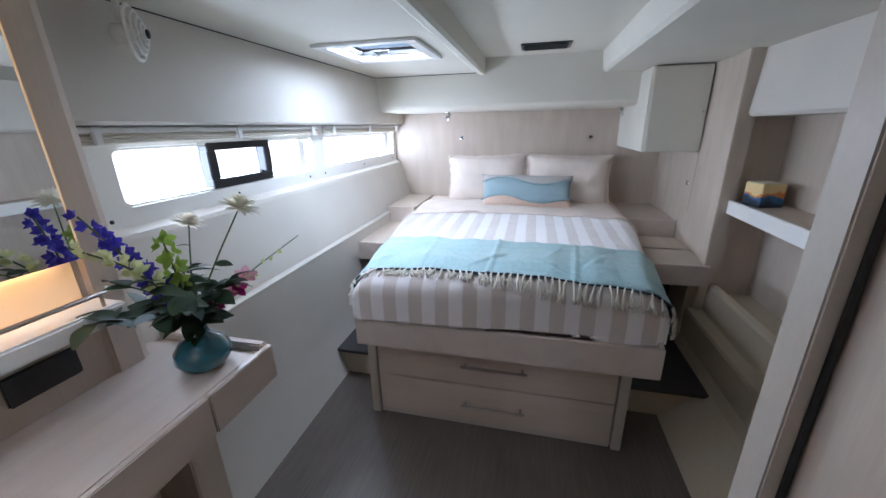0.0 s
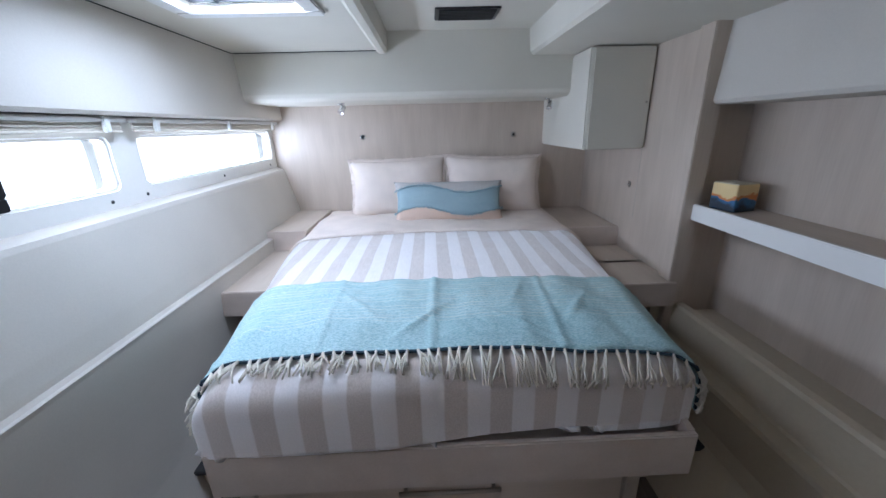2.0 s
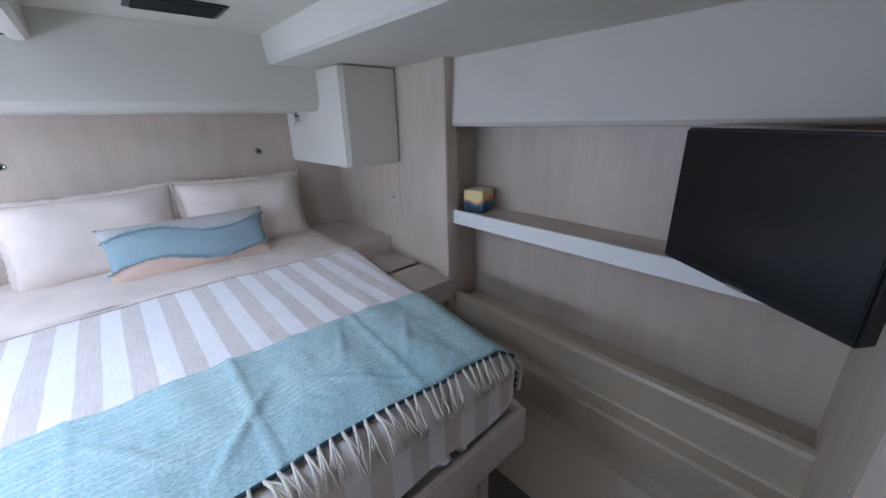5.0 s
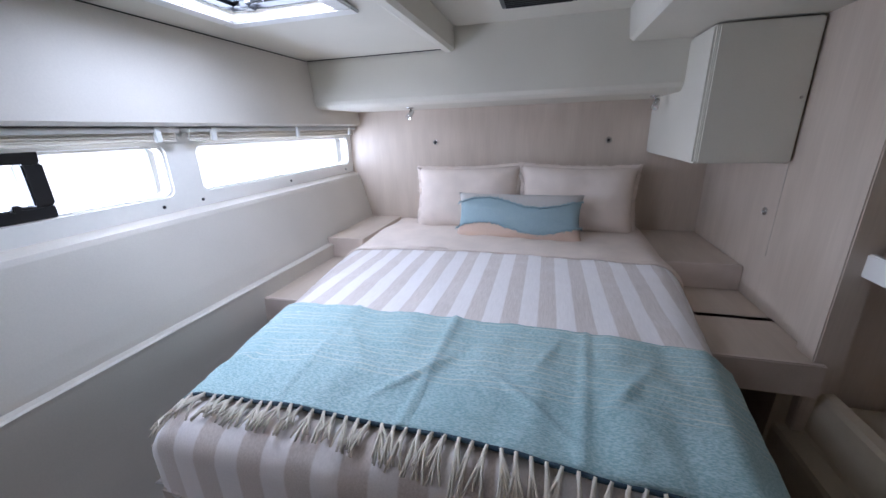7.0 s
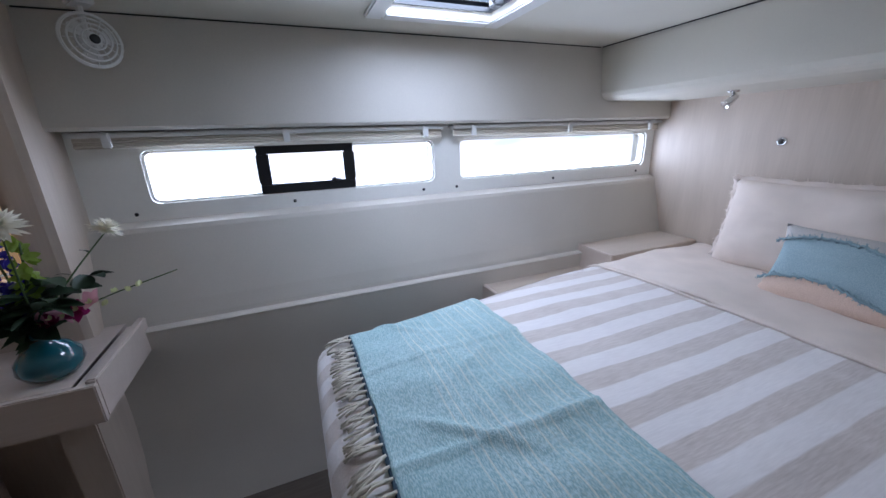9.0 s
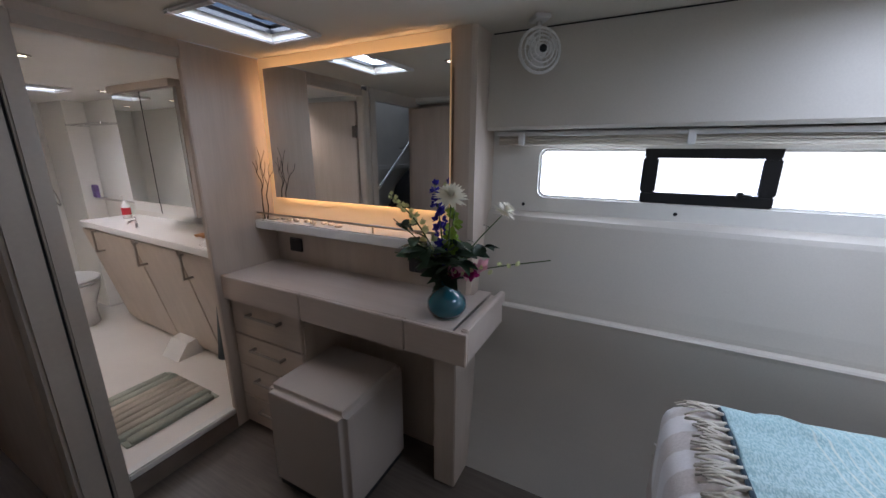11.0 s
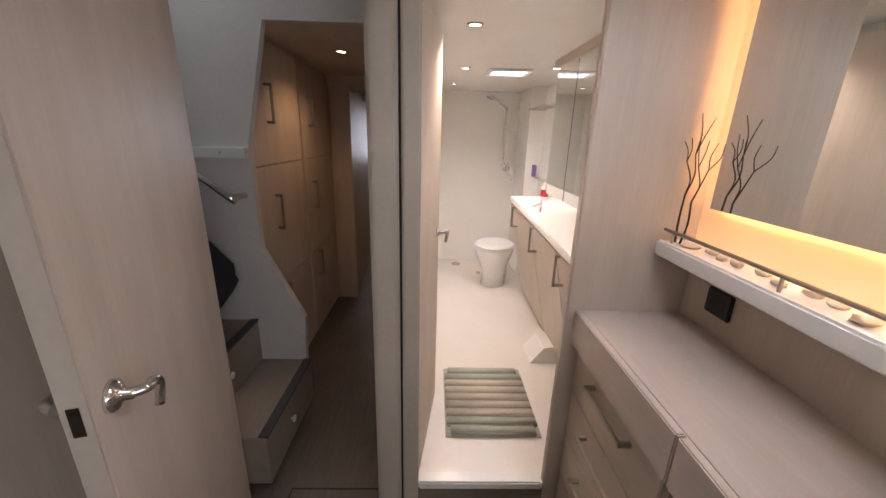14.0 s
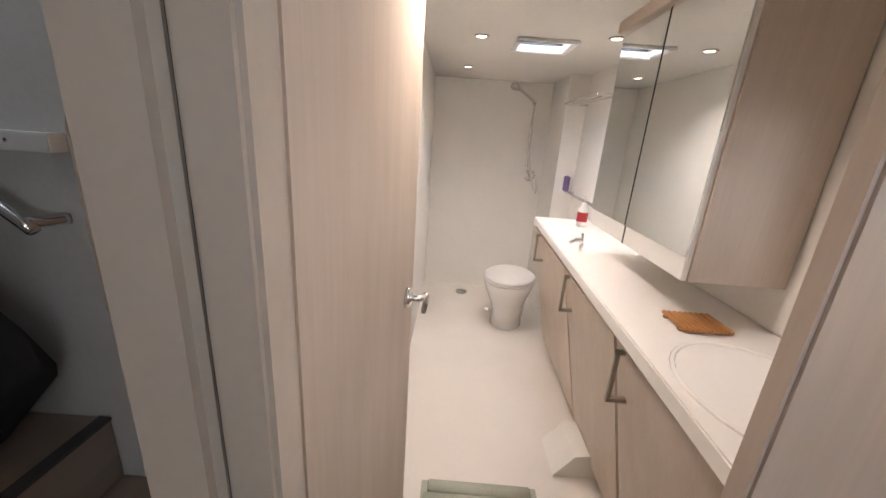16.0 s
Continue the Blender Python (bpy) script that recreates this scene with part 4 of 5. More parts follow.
for y0, y1 in ((0.45, 1.795), (1.835, 3.185)):
    bl = thing("window_blind", "cream pleated blind gathered up above the hull window", "blind", (-0.965, (y0 + y1) / 2, 1.46), "hull window blinds")
    part("headrail", box(-0.992, -0.935, y0, y1, 1.496, 1.512, 0.004), M_plastic, bl)
    for k in range(4):
        z = 1.491 - 0.008 * k
        sag = [(-0.962 + 0.004 * (k % 2), y0 + 0.01 + (y1 - y0 - 0.02) * j / 12, z + 0.002 * math.sin(j * 1.7 + k)) for j in range(13)]
        part("pleat", moved(tube(sag, 0.0055, 6), Matrix.Identity(4)), M_fringe, bl, smooth=True)
    for f in (0.08, 0.5, 0.93):
        y = y0 + (y1 - y0) * f
        part("clip", box(-0.945, -0.93, y - 0.012, y + 0.012, 1.462, 1.515, 0.003), M_plastic, bl)
for y in (0.565, 1.118, 1.70, 1.874, 2.463, 3.085):
    single("screw_cap", moved(lathe([(0.007, 0), (0.007, 0.003), (0.003, 0.005)], 12), pose(-0.996, y, 1.222, 0, 90)), M_black, "small dark screw cap on the window surround", "screw cap", True, "window surround screws")

M_wire = plain("white_wire", (0.80, 0.79, 0.76), 0.4, var=0.04, bumpy=0.0)
fan = thing("cabin_fan", "small white caged fan on a ceiling bracket", "fan")
for r in (0.015, 0.03, 0.046, 0.062, 0.076):
    d = 0.032 * (1 - (r / 0.08) ** 2)
    part("cage_ring", tube([(d, r * math.cos(a), r * math.sin(a)) for a in [2 * math.pi * k / 28 for k in range(28)]], 0.0032, 5, closed=True), M_wire, fan, smooth=True)
part("rim", tube([(0, 0.08 * math.cos(2 * math.pi * k / 28), 0.08 * math.sin(2 * math.pi * k / 28)) for k in range(28)], 0.004, 6, closed=True), M_plastic, fan, smooth=True)
for k in range(12):
    a = 2 * math.pi * k / 12
    part("spoke", tube([(0.032 * (1 - s * s), 0.08 * s * math.cos(a), 0.08 * s * math.sin(a)) for s in (0.15, 0.5, 0.8, 1.0)], 0.0014, 5), M_plastic, fan)
for k in range(3):
    a = radians(120 * k + 20)
    bl = bmesh.new()
    vs = [bl.verts.new((0.008 * s, math.cos(a + t) * r, math.sin(a + t) * r)) for r, t, s in ((0.015, -0.3, -1), (0.06, -0.5, -1.5), (0.068, 0, 0), (0.06, 0.45, 1.5), (0.015, 0.3, 1))]
    bl.faces.new(vs)
    ex = bmesh.ops.extrude_face_region(bl, geom=bl.faces[:])
    bmesh.ops.translate(bl, verts=[v for v in ex["geom"] if isinstance(v, bmesh.types.BMVert)], vec=(0.002, 0, 0))
    part("blade", bl, M_plastic, fan, smooth=False)
part("hub", moved(lathe([(0.014, 0), (0.014, 0.008), (0.010, 0.012)], 16), pose(0.03, 0, 0, 0, 90)), M_black, fan, "grey hub cap", True)
part("motor", moved(lathe([(0.02, -0.06), (0.03, -0.05), (0.03, -0.005), (0.02, 0)], 16), pose(0, 0, 0, 0, 90)), M_plastic, fan, smooth=True)
part("bracket", join(tube([(-0.03, 0, 0.02), (-0.03, 0.0, 0.10), (-0.03, 0, 0.118)], 0.01, 8), box(-0.06, 0.02, -0.03, 0.03, 0.105, 0.122, 0.004)), M_plastic, fan)
fan.matrix_basis = pose(-0.80, 0.64, 1.762, 0, 0, 34) @ Matrix.Diagonal((0.88, 0.88, 0.88, 1))

# ---- head end fittings ----
for x in (-0.40, 0.945):
    rl = thing("reading_lamp", "small chrome reading lamp under the soffit", "lamp", (x, 2.90, 1.612), "reading lamps")
    part("mount", moved(lathe([(0.022, 0), (0.022, -0.006), (0.008, -0.010), (0.006, -0.03)], 16), pose(x, 2.90, 1.6115)), M_chrome, rl, smooth=True)
    part("head", moved(lathe([(0.006, 0.028), (0.013, 0.024), (0.016, -0.012), (0.019, -0.03), (0.016, -0.03), (0.012, -0.02)], 16), pose(x + 0.006, 2.882, 1.572, -38, 25, 0)), M_chrome, rl, smooth=True)
for x, z, m in ((-0.335, 1.392, M_chrome), (0.787, 1.385, M_satin)):
    kn = thing("wall_outlet", "round metal socket on the oak headboard", "outlet", (x, 3.2, z), "headboard sockets")
    part("plate", moved(lathe([(0.019, 0), (0.019, 0.004), (0.013, 0.006), (0.012, 0.003)], 20), pose(x, 3.199, z, 90)), m, kn, smooth=True)
    part("core", moved(lathe([(0.008, 0), (0.007, 0.008)], 12), pose(x, 3.199, z, 90)), M_black, kn, smooth=True)
wk = thing("wardrobe_latch", "chrome push latch on the wardrobe panel", "latch", (1.345, 2.50, 1.10))
part("ring", moved(lathe([(0.018, 0), (0.018, 0.004), (0.01, 0.008), (0.008, 0.003)], 18), pose(1.3445, 2.50, 1.10, 0, -90)), M_chrome, wk, smooth=True)
structure("trim_wardrobe_joint", box(1.3435, 1.3449, 2.42, 2.424, 0.92, 1.31), M_trim, "fine joint line in the wardrobe panel")

# tissue box with a painted sunset
tb = thing("tissue_box", "small tissue box printed with a sunset over blue waves", "box")
M_paint, nt, b, co = base_mat("sunset_print", 0.4)
sep = nt.nodes.new("ShaderNodeSeparateXYZ")
nt.links.new(co.outputs["Object"], sep.inputs[0])
nz = noise_node(nt, co, 14, (1, 1, 1.6), 3)
zz = mathn(nt, "ADD", sep.outputs[2], mathn(nt, "MULTIPLY", mathn(nt, "SUBTRACT", nz.outputs[0], 0.5), 0.11))
c = mix(nt, ramp(nt, zz, 0.02, 0.04), (0.015, 0.03, 0.05), (0.03, 0.14, 0.30))
c = mix(nt, ramp(nt, zz, 0.046, 0.05), c, (0.65, 0.22, 0.05))
c = mix(nt, ramp(nt, zz, 0.062, 0.07), c, (0.80, 0.60, 0.28))
nt.links.new(c, b.inputs["Base Color"])
part("body", box(-0.058, 0.058, -0.058, 0.058, 0, 0.115, 0.003), M_paint, tb)
part("top", box(-0.054, 0.054, -0.054, 0.054, 0.1152, 0.118), plain("pale_card", (0.62, 0.56, 0.42), 0.6), tb)
part("opening", moved(lathe([(0.03, 0), (0.03, 0.002)], 20), Matrix.Translation((0, 0, 0.118)) @ Matrix.Diagonal((1, 0.6, 1, 1))), M_fringe, tb)
tb.matrix_basis = pose(1.475, 1.885, 1.0762, 0, 0, 12)

# ---- vase with flowers ----
M_teal = plain("teal_glaze", (0.008, 0.115, 0.15), 0.08, var=0.12, scale=30, bumpy=0.15, coat=0.6)
VX, VY, VZ = -0.575, 0.415, 0.851
vase = thing("flower_vase", "round teal glazed vase with a narrow neck on the desk", "vase", (VX, VY, VZ))
part("body", moved(lathe([(0.038, 0), (0.058, 0.008), (0.073, 0.035), (0.070, 0.062), (0.050, 0.088), (0.030, 0.102), (0.024, 0.122), (0.028, 0.146), (0.033, 0.150), (0.027, 0.148),
                          (0.020, 0.122), (0.022, 0.10), (0.04, 0.08)], 40), pose(VX, VY, VZ)), M_teal, vase, smooth=True)
flo = thing("flower_bouquet", "mixed bouquet of white chrysanthemums, blue delphinium, snapdragon and orchids", "flowers", (VX, VY, VZ + 0.10))
M_stem = plain("green_stem", (0.06, 0.11, 0.03), 0.6, var=0.15)
M_leaf = plain("dark_leaf", (0.022, 0.052, 0.02), 0.58, var=0.3, scale=40, bumpy=0.3)
M_petal = petal("white_petal", (0.86, 0.82, 0.70), 0.05)
M_blue = petal("blue_petal", (0.06, 0.045, 0.40), 0.3)
M_lime = petal("lime_petal", (0.25, 0.36, 0.05), 0.2)
M_snap = petal("cream_green_petal", (0.68, 0.70, 0.38), 0.15)
M_orchid = petal("magenta_petal", (0.34, 0.02, 0.13), 0.3)
M_orchid_pale = petal("pale_pink_petal", (0.70, 0.36, 0.42), 0.2)
fr = random.Random(11)
NECK = Vector((VX, VY, VZ + 0.145))


def leaf(ln, wd, curl=0.2, n=6):
    """A pointed leaf along +x, folded at the midrib and curled."""
    bm = bmesh.new()
    rows = []
    for i in range(n + 1):
        t = i / n
        w = wd * math.sin(math.pi * min(t * 0.93 + 0.05, 1)) ** 0.8 * (1 - 0.3 * t)
        z = -curl * ln * t * t
        rows.append([bm.verts.new((ln * t, -w, z + 0.25 * w)), bm.verts.new((ln * t, 0, z)), bm.verts.new((ln * t, w, z + 0.25 * w))])
    for a, c in zip(rows, rows[1:]):
        bm.faces.new((a[0], c[0], c[1], a[1]))
        bm.faces.new((a[1], c[1], c[2], a[2]))
    return bm


def aim(at, d, spin=0.0):
    q = Vector(d).to_track_quat("X", "Z")
    return Matrix.Translation(at) @ q.to_matrix().to_4x4() @ pose(0, 0, 0, spin)


def stem(tip, r=0.0032, bend=0.12):
    tip = Vector(tip)
    mid = NECK.lerp(tip, 0.5) + Vector((0, 0, bend * (tip - NECK).length))
    line = arc([NECK - Vector((0, 0, 0.08)), NECK, mid, tip], 6)
    part("stem", tube(line, r, 6, r * 0.6), M_stem, flo, smooth=True)
    return line


def leaves(line, lo, hi, count, ln, wd):
    for k in range(count):
        p = line[int((lo + (hi - lo) * fr.random()) * (len(line) - 1))]
        a = fr.uniform(0, 2 * math.pi)
        d = Vector((math.cos(a), math.sin(a), fr.uniform(-0.1, 0.6)))
        s = fr.uniform(0.7, 1.15)
        part("leaf", moved(leaf(ln * s, wd * s, fr.uniform(0.1, 0.45)), aim(p, d, fr.uniform(-40, 40))), M_leaf, flo, smooth=True)


def daisy(at, d, r):
    """A full double flower head of many narrow petals."""
    petals = []
    for ring, (k, tilt, ln) in enumerate(((22, 8, 1.0), (20, 24, 0.92), (16, 42, 0.78), (12, 60, 0.58), (7, 76, 0.4))):
        for j in range(k):
            a = 2 * math.pi * (j + 0.5 * (ring % 2)) / k + fr.uniform(-0.08, 0.08)
            pt = leaf(r * ln * fr.uniform(0.9, 1.08), r * 0.15, 0.12, 3)
            petals.append(moved(pt, pose(0, 0, 0, 0, 0, math.degrees(a)) @ pose(0, 0, 0.004 * ring, 0, -tilt + fr.uniform(-6, 6), 0)))
    q = Vector(d).to_track_quat("Z", "Y").to_matrix().to_4x4()
    part("blossom", moved(join(*petals), Matrix.Translation(at) @ q), M_petal, flo, "white chrysanthemum head", True)


def floret(at, d, r, material, n=5, cup=35):
    petals = []
    for j in range(n):
        pt = leaf(r, r * 0.42, -0.15, 4)
        petals.append(moved(pt, pose(0, 0, 0, 0, 0, 360 * j / n + fr.uniform(-12, 12)) @ pose(0, 0, 0, 0, -cup + fr.uniform(-10, 10), 0)))
    q = Vector(d).to_track_quat("Z", "Y").to_matrix().to_4x4()
    return part("floret", moved(join(*petals), Matrix.Translation(at) @ q), material, flo, smooth=True)


ln = stem((-0.435, 0.495, 1.295), bend=0.03)
daisy(Vector((-0.432, 0.496, 1.30)), (0.35, 0.25, 0.85), 0.055)
leaves(ln, 0.25, 0.8, 7, 0.055, 0.016)
ln = stem((-0.70, 0.574, 1.222), bend=0.03)
daisy(Vector((-0.702, 0.576, 1.226)), (-0.1, 0.5, 0.8), 0.048)
leaves(ln, 0.3, 0.85, 6, 0.05, 0.013)
ln = stem((-0.695, 0.30, 1.315), 0.004, 0.02)
for k in range(26):
    t = 0.42 + 0.58 * k / 25
    a = k * 2.4
    p = ln[int(t * (len(ln) - 1))] + Vector((math.cos(a), math.sin(a), 0)) * 0.016 * (1.3 - t)
    floret(p, (math.cos(a), math.sin(a), 0.4), 0.030 * (1.45 - 0.75 * t), M_blue)
ln = stem((-0.555, 0.185, 1.285), 0.0035, 0.12)
for k in range(20):
    t = 0.55 + 0.45 * k / 19
    a = k * 2.4
    p = ln[int(t * (len(ln) - 1))] + Vector((math.cos(a), math.sin(a), 0)) * 0.010 * (1.5 - t)
    floret(p, (math.cos(a), math.sin(a), 0.6), 0.032 * (1.5 - t), M_snap, 4, 55)
leaves(ln, 0.2, 0.55, 6, 0.06, 0.02)
ln = stem((-0.62, 0.42, 1.23), 0.004, 0.02)
for k in range(14):
    t = 0.5 + 0.5 * k / 13
    a = k * 2.4
    floret(ln[int(t * (len(ln) - 1))] + Vector((math.cos(a), math.sin(a), 0)) * 0.01, (math.cos(a), math.sin(a), 0.3), 0.028, M_lime, 4, 25)
# orchid spray reaching out towards the bed
ln = stem((-0.48, 0.79, 1.138), 0.0028, 0.02)
for k in range(9):
    p = ln[7 + k]
    a = k * 2.1
    d = (0.6 + 0.2 * math.cos(a), -0.2, 0.2 + 0.5 * math.sin(a))
    if k < 5:
        floret(p + Vector((0.01, 0, 0.006 * (-1) ** k)), d, 0.036, M_orchid if k % 2 else M_orchid_pale, 5, 15)
        floret(p + Vector((0.016, 0, 0.004)), d, 0.014, M_snap, 3, 40)
    else:
        floret(p + Vector((0.004, 0, 0.008 * (-1) ** k)), d, 0.020, M_snap, 3, 70)
# broad foliage around the neck
for tip in ((-0.53, 0.22, 1.20), (-0.46, 0.27, 1.10), (-0.66, 0.22, 1.08), (-0.70, 0.52, 1.10), (-0.50, 0.50, 1.10), (-0.62, 0.44, 1.13), (-0.52, 0.34, 1.12), (-0.70, 0.36, 1.06)):
    ln = stem(tip, 0.0028, 0.08)
    leaves(ln, 0.35, 1.0, 14, 0.080, 0.026)
leaves([NECK, NECK + Vector((0, 0, 0.03))], 0, 1, 5, 0.08, 0.028)

# ---- light shelf clutter and sockets ----
M_coral = plain("brown_sea_fan", (0.05, 0.035, 0.03), 0.7, var=0.2)
sf = thing("dried_coral_twig", "thin branching dried sea fan standing on the light shelf", "twig", (-0.715, -0.70, 1.092))


def twig(p, d, ln, r, depth):
    q = p + d * ln
    part("branch", tube(arc([p, p.lerp(q, 0.5) + Vector((0, fr.uniform(-1, 1) * 0.02, 0.0)), q], 3), r, 5, r * 0.65), M_coral, sf, smooth=True)
    if depth:
        for s in (-1, 1):
            a = s * fr.uniform(0.1, 0.38)
            twig(q, Vector((d.x + fr.uniform(-0.1, 0.1), d.y * math.cos(a) + d.z * math.sin(a), d.z * math.cos(a) - d.y * math.sin(a))).normalized(), ln * fr.uniform(0.65, 0.95), r * 0.66, depth - 1)


twig(Vector((-0.715, -0.70, 1.092)), Vector((0.05, 0.14, 0.98)).normalized(), 0.125, 0.0036, 2)
twig(Vector((-0.71, -0.715, 1.092)), Vector((0.02, 0.02, 0.99)).normalized(), 0.14, 0.0038, 2)
M_shell = plain("bleached_shell", (0.72, 0.60, 0.46), 0.55, var=0.2, scale=90, bumpy=0.5)
for k in range(9):
    y = -0.66 + 0.055 * k + fr.uniform(-0.01, 0.01)
    bm = bmesh.new()
    bmesh.ops.create_icosphere(bm, subdivisions=2, radius=1.0)
    for v in bm.verts:
        v.co *= 1 + 0.25 * noise.noise(v.co * 2.2 + Vector((k, 0, 0)))
    sx, sy, sz = fr.uniform(0.012, 0.02), fr.uniform(0.014, 0.03), fr.uniform(0.006, 0.011)
    single("seashell", moved(bm, pose(-0.73 + fr.uniform(-0.015, 0.02), y, 1.0915 + sz * 0.8, 0, 0, fr.uniform(0, 180)) @ Matrix.Diagonal((sx, sy, sz, 1))), M_shell, "bleached seashell on the light shelf", "seashell", True, "shells on the shelf")
for y in (-0.60, 0.16):
    so = thing("wall_socket", "black socket plate above the desk", "socket", (-0.80, y, 0.945))
    part("plate", box(-0.8, -0.788, y - 0.045, y + (0.045 if y < 0 else 0.10), 0.91, 0.985, 0.004), M_black, so)
    part("insert", box(-0.7885, -0.786, y - 0.025, y + 0.025, 0.925, 0.97), M_seal, so)


# ---- lever handles and doors ----
def lever(parent, at, out, along, material=M_chrome):
    """A rose and a curved lever. out: away from the leaf; along: the way the lever points."""
    at, out, along = Vector(at), Vector(out), Vector(along)
    q = out.to_track_quat("Z", "Y").to_matrix().to_4x4()
    h = part("door_handle", moved(lathe([(0.027, 0), (0.027, 0.006), (0.018, 0.012), (0.010, 0.016), (0.009, 0.03)], 24), Matrix.Translation(at) @ q), material, parent, "polished chrome lever handle", True)
    pts = arc([at + out * 0.02, at + out * 0.042 + along * 0.01, at + out * 0.046 + along * 0.03, at + out * 0.045 + along * 0.046 - Vector((0, 0, 0.012)), at + out * 0.04 + along * 0.055 - Vector((0, 0, 0.036)), at + out * 0.036 + along * 0.052 - Vector((0, 0, 0.064))], 5)
    part("lever", tube(pts, 0.0095, 12, 0.0075), material, h, smooth=True)
    return h


dr = thing("cabin_door", "open washed oak cabin door with a chrome lever", "door")
part("leaf", box(-0.635, 0, -0.018, 0.018, 0.015, 1.775, 0.004), M_oak, dr)
part("edge_band", box(-0.638, -0.6352, -0.017, 0.017, 0.016, 1.774), M_trim, dr)
part("lock_plate", box(-0.640, -0.6381, -0.008, 0.008, 0.94, 0.99), M_chrome, dr)
lever(dr, (-0.60, 0.018, 0.965), (0, 1, 0), (1, 0, 0))
lever(dr, (-0.585, -0.018, 0.965), (0, -1, 0), (1, 0, 0))
for z in (0.25, 1.5):
    part("hinge", tube([(0.004, 0.02, z - 0.04), (0.004, 0.02, z + 0.04)], 0.007, 8), M_chrome, dr)
dr.matrix_basis = pose(0.69, -0.74, 0, 0, 0, -74)

bd = thing("bathroom_door", "open oak-veneer bathroom door folded against the wall", "door")
part("leaf", box(0, 0.57, -0.017, 0.017, 0.02, 1.775, 0.004), M_oak, bd)
lever(bd, (0.50, -0.017, 0.955), (0, -1, 0), (1, 0, 0))
for z in (0.3, 1.57):
    part("hinge", join(tube([(-0.004, -0.018, z - 0.045), (-0.004, -0.018, z + 0.045)], 0.007, 8), box(-0.002, 0.03, -0.0195, -0.0171, z - 0.04, z + 0.04)), M_chrome, bd)
bd.matrix_basis = pose(0.072, -0.825, 0, 0, 0, -97.5)

# ---- bathroom ----
def face_x(y, z):
    """The slanted cabinet front follows the hull."""
    return -0.575 - 0.03 * (-y - 0.85) / 1.0 - 0.19 * (0.87 - z) / 0.87


def slanted(y0, y1, z0, z1, t, off=0.0):
    bm = bmesh.new()
    v = [bm.verts.new((face_x(y, z) + off - d, y, z)) for d in (0, t) for y in (y0, y1) for z in (z0, z1)]
    for f in ((0, 1, 3, 2), (4, 6, 7, 5), (0, 4, 5, 1), (2, 3, 7, 6), (0, 2, 6, 4), (1, 5, 7, 3)):
        bm.faces.new([v[k] for k in f])
    bmesh.ops.recalc_face_normals(bm, faces=bm.faces[:])
    bmesh.ops.bevel(bm, geom=bm.edges[:], offset=0.003, segments=2, affect="EDGES")
    return bm


for y0, y1, hy, hz in ((-1.385, -0.805, -1.32, 0.77), (-1.95, -1.39, -1.87, 0.77), (-2.74, -1.955, -2.50, 0.78)):
    cb = thing("bathroom_cabinet", "pale oak bathroom cabinet unit with a square bar handle", "cabinet", ((-0.85), (y0 + y1) / 2, 0.012), "bathroom cabinets")
    part("body", slanted(y0, y1, 0.014, 0.868, 0.2, -0.022), M_oak, cb)
    d = part("door", slanted(y0 + 0.004, y1 - 0.004, 0.07, 0.855, 0.02), M_oak, cb)
    x = face_x(hy, hz)
    part("handle", join(box(x + 0.028, x + 0.04, hy - 0.006, hy + 0.006, hz - 0.08, hz + 0.08, 0.002), box(x - 0.015, x + 0.04, hy - 0.006, hy + 0.006, hz + 0.068, hz + 0.08),
                        box(x - 0.03, x + 0.04, hy - 0.006, hy + 0.006, hz - 0.08, hz - 0.068)), M_satin, d, "satin square bar handle")
ct = thing("bathroom_counter", "white solid-surface bathroom counter with an integral basin", "counter", (-0.78, -1.8, 0.87))
ctop = [(-0.555, -0.805), (-0.635, -2.75), (-0.999, -2.75), (-0.999, -0.805)]
part("slab", prism(ctop, 0.870, 0.912, "z", 0.004), M_solid, ct)
part("basin_rim", moved(tube([(0.17 * math.cos(2 * math.pi * k / 32), 0.2 * math.sin(2 * math.pi * k / 32), 0) for k in range(32)], 0.006, 6, closed=True), pose(-0.77, -1.08, 0.912)), M_solid, ct, smooth=True)
part("faucet", join(tube(arc([(-0.68, -2.0, 0.91), (-0.68, -2.0, 0.96), (-0.65, -1.98, 0.975), (-0.62, -1.96, 0.965)], 4), 0.009, 10), tube([(-0.68, -2.0, 0.96), (-0.69, -2.03, 0.99)], 0.006, 8)), M_chrome, ct, "small chrome tap", True)
wd = thing("floor_wedge", "white moulded fairing at the cabinet foot", "fairing", (-0.68, -1.78, 0.012))
part("body", prism([(-0.80, 0.012), (-0.62, 0.012), (-0.70, 0.12), (-0.76, 0.13)], -1.88, -1.68), M_white, wd)

mc = thing("mirror_cabinet", "oak wall cabinet with two tall mirror doors", "cabinet", (-0.86, -1.72, 1.035))
part("body", box(-0.995, -0.742, -2.08, -1.375, 1.035, 1.82), M_oak, mc)
for y0, y1 in ((-2.075, -1.742), (-1.736, -1.38)):
    d = part("door", box(-0.741, -0.726, y0, y1, 1.035, 1.775, 0.002), M_plastic, mc)
    part("mirror", box(-0.7258, -0.722, y0 + 0.002, y1 - 0.002, 1.10, 1.772), M_mirror, d, "mirror glass")
part("seam", box(-0.741, -0.724, -1.742, -1.736, 1.035, 1.775), M_black, mc)
part("pelmet", box(-0.742, -0.70, -2.08, -1.375, 1.778, 1.82, 0.003), M_oak_y, mc)

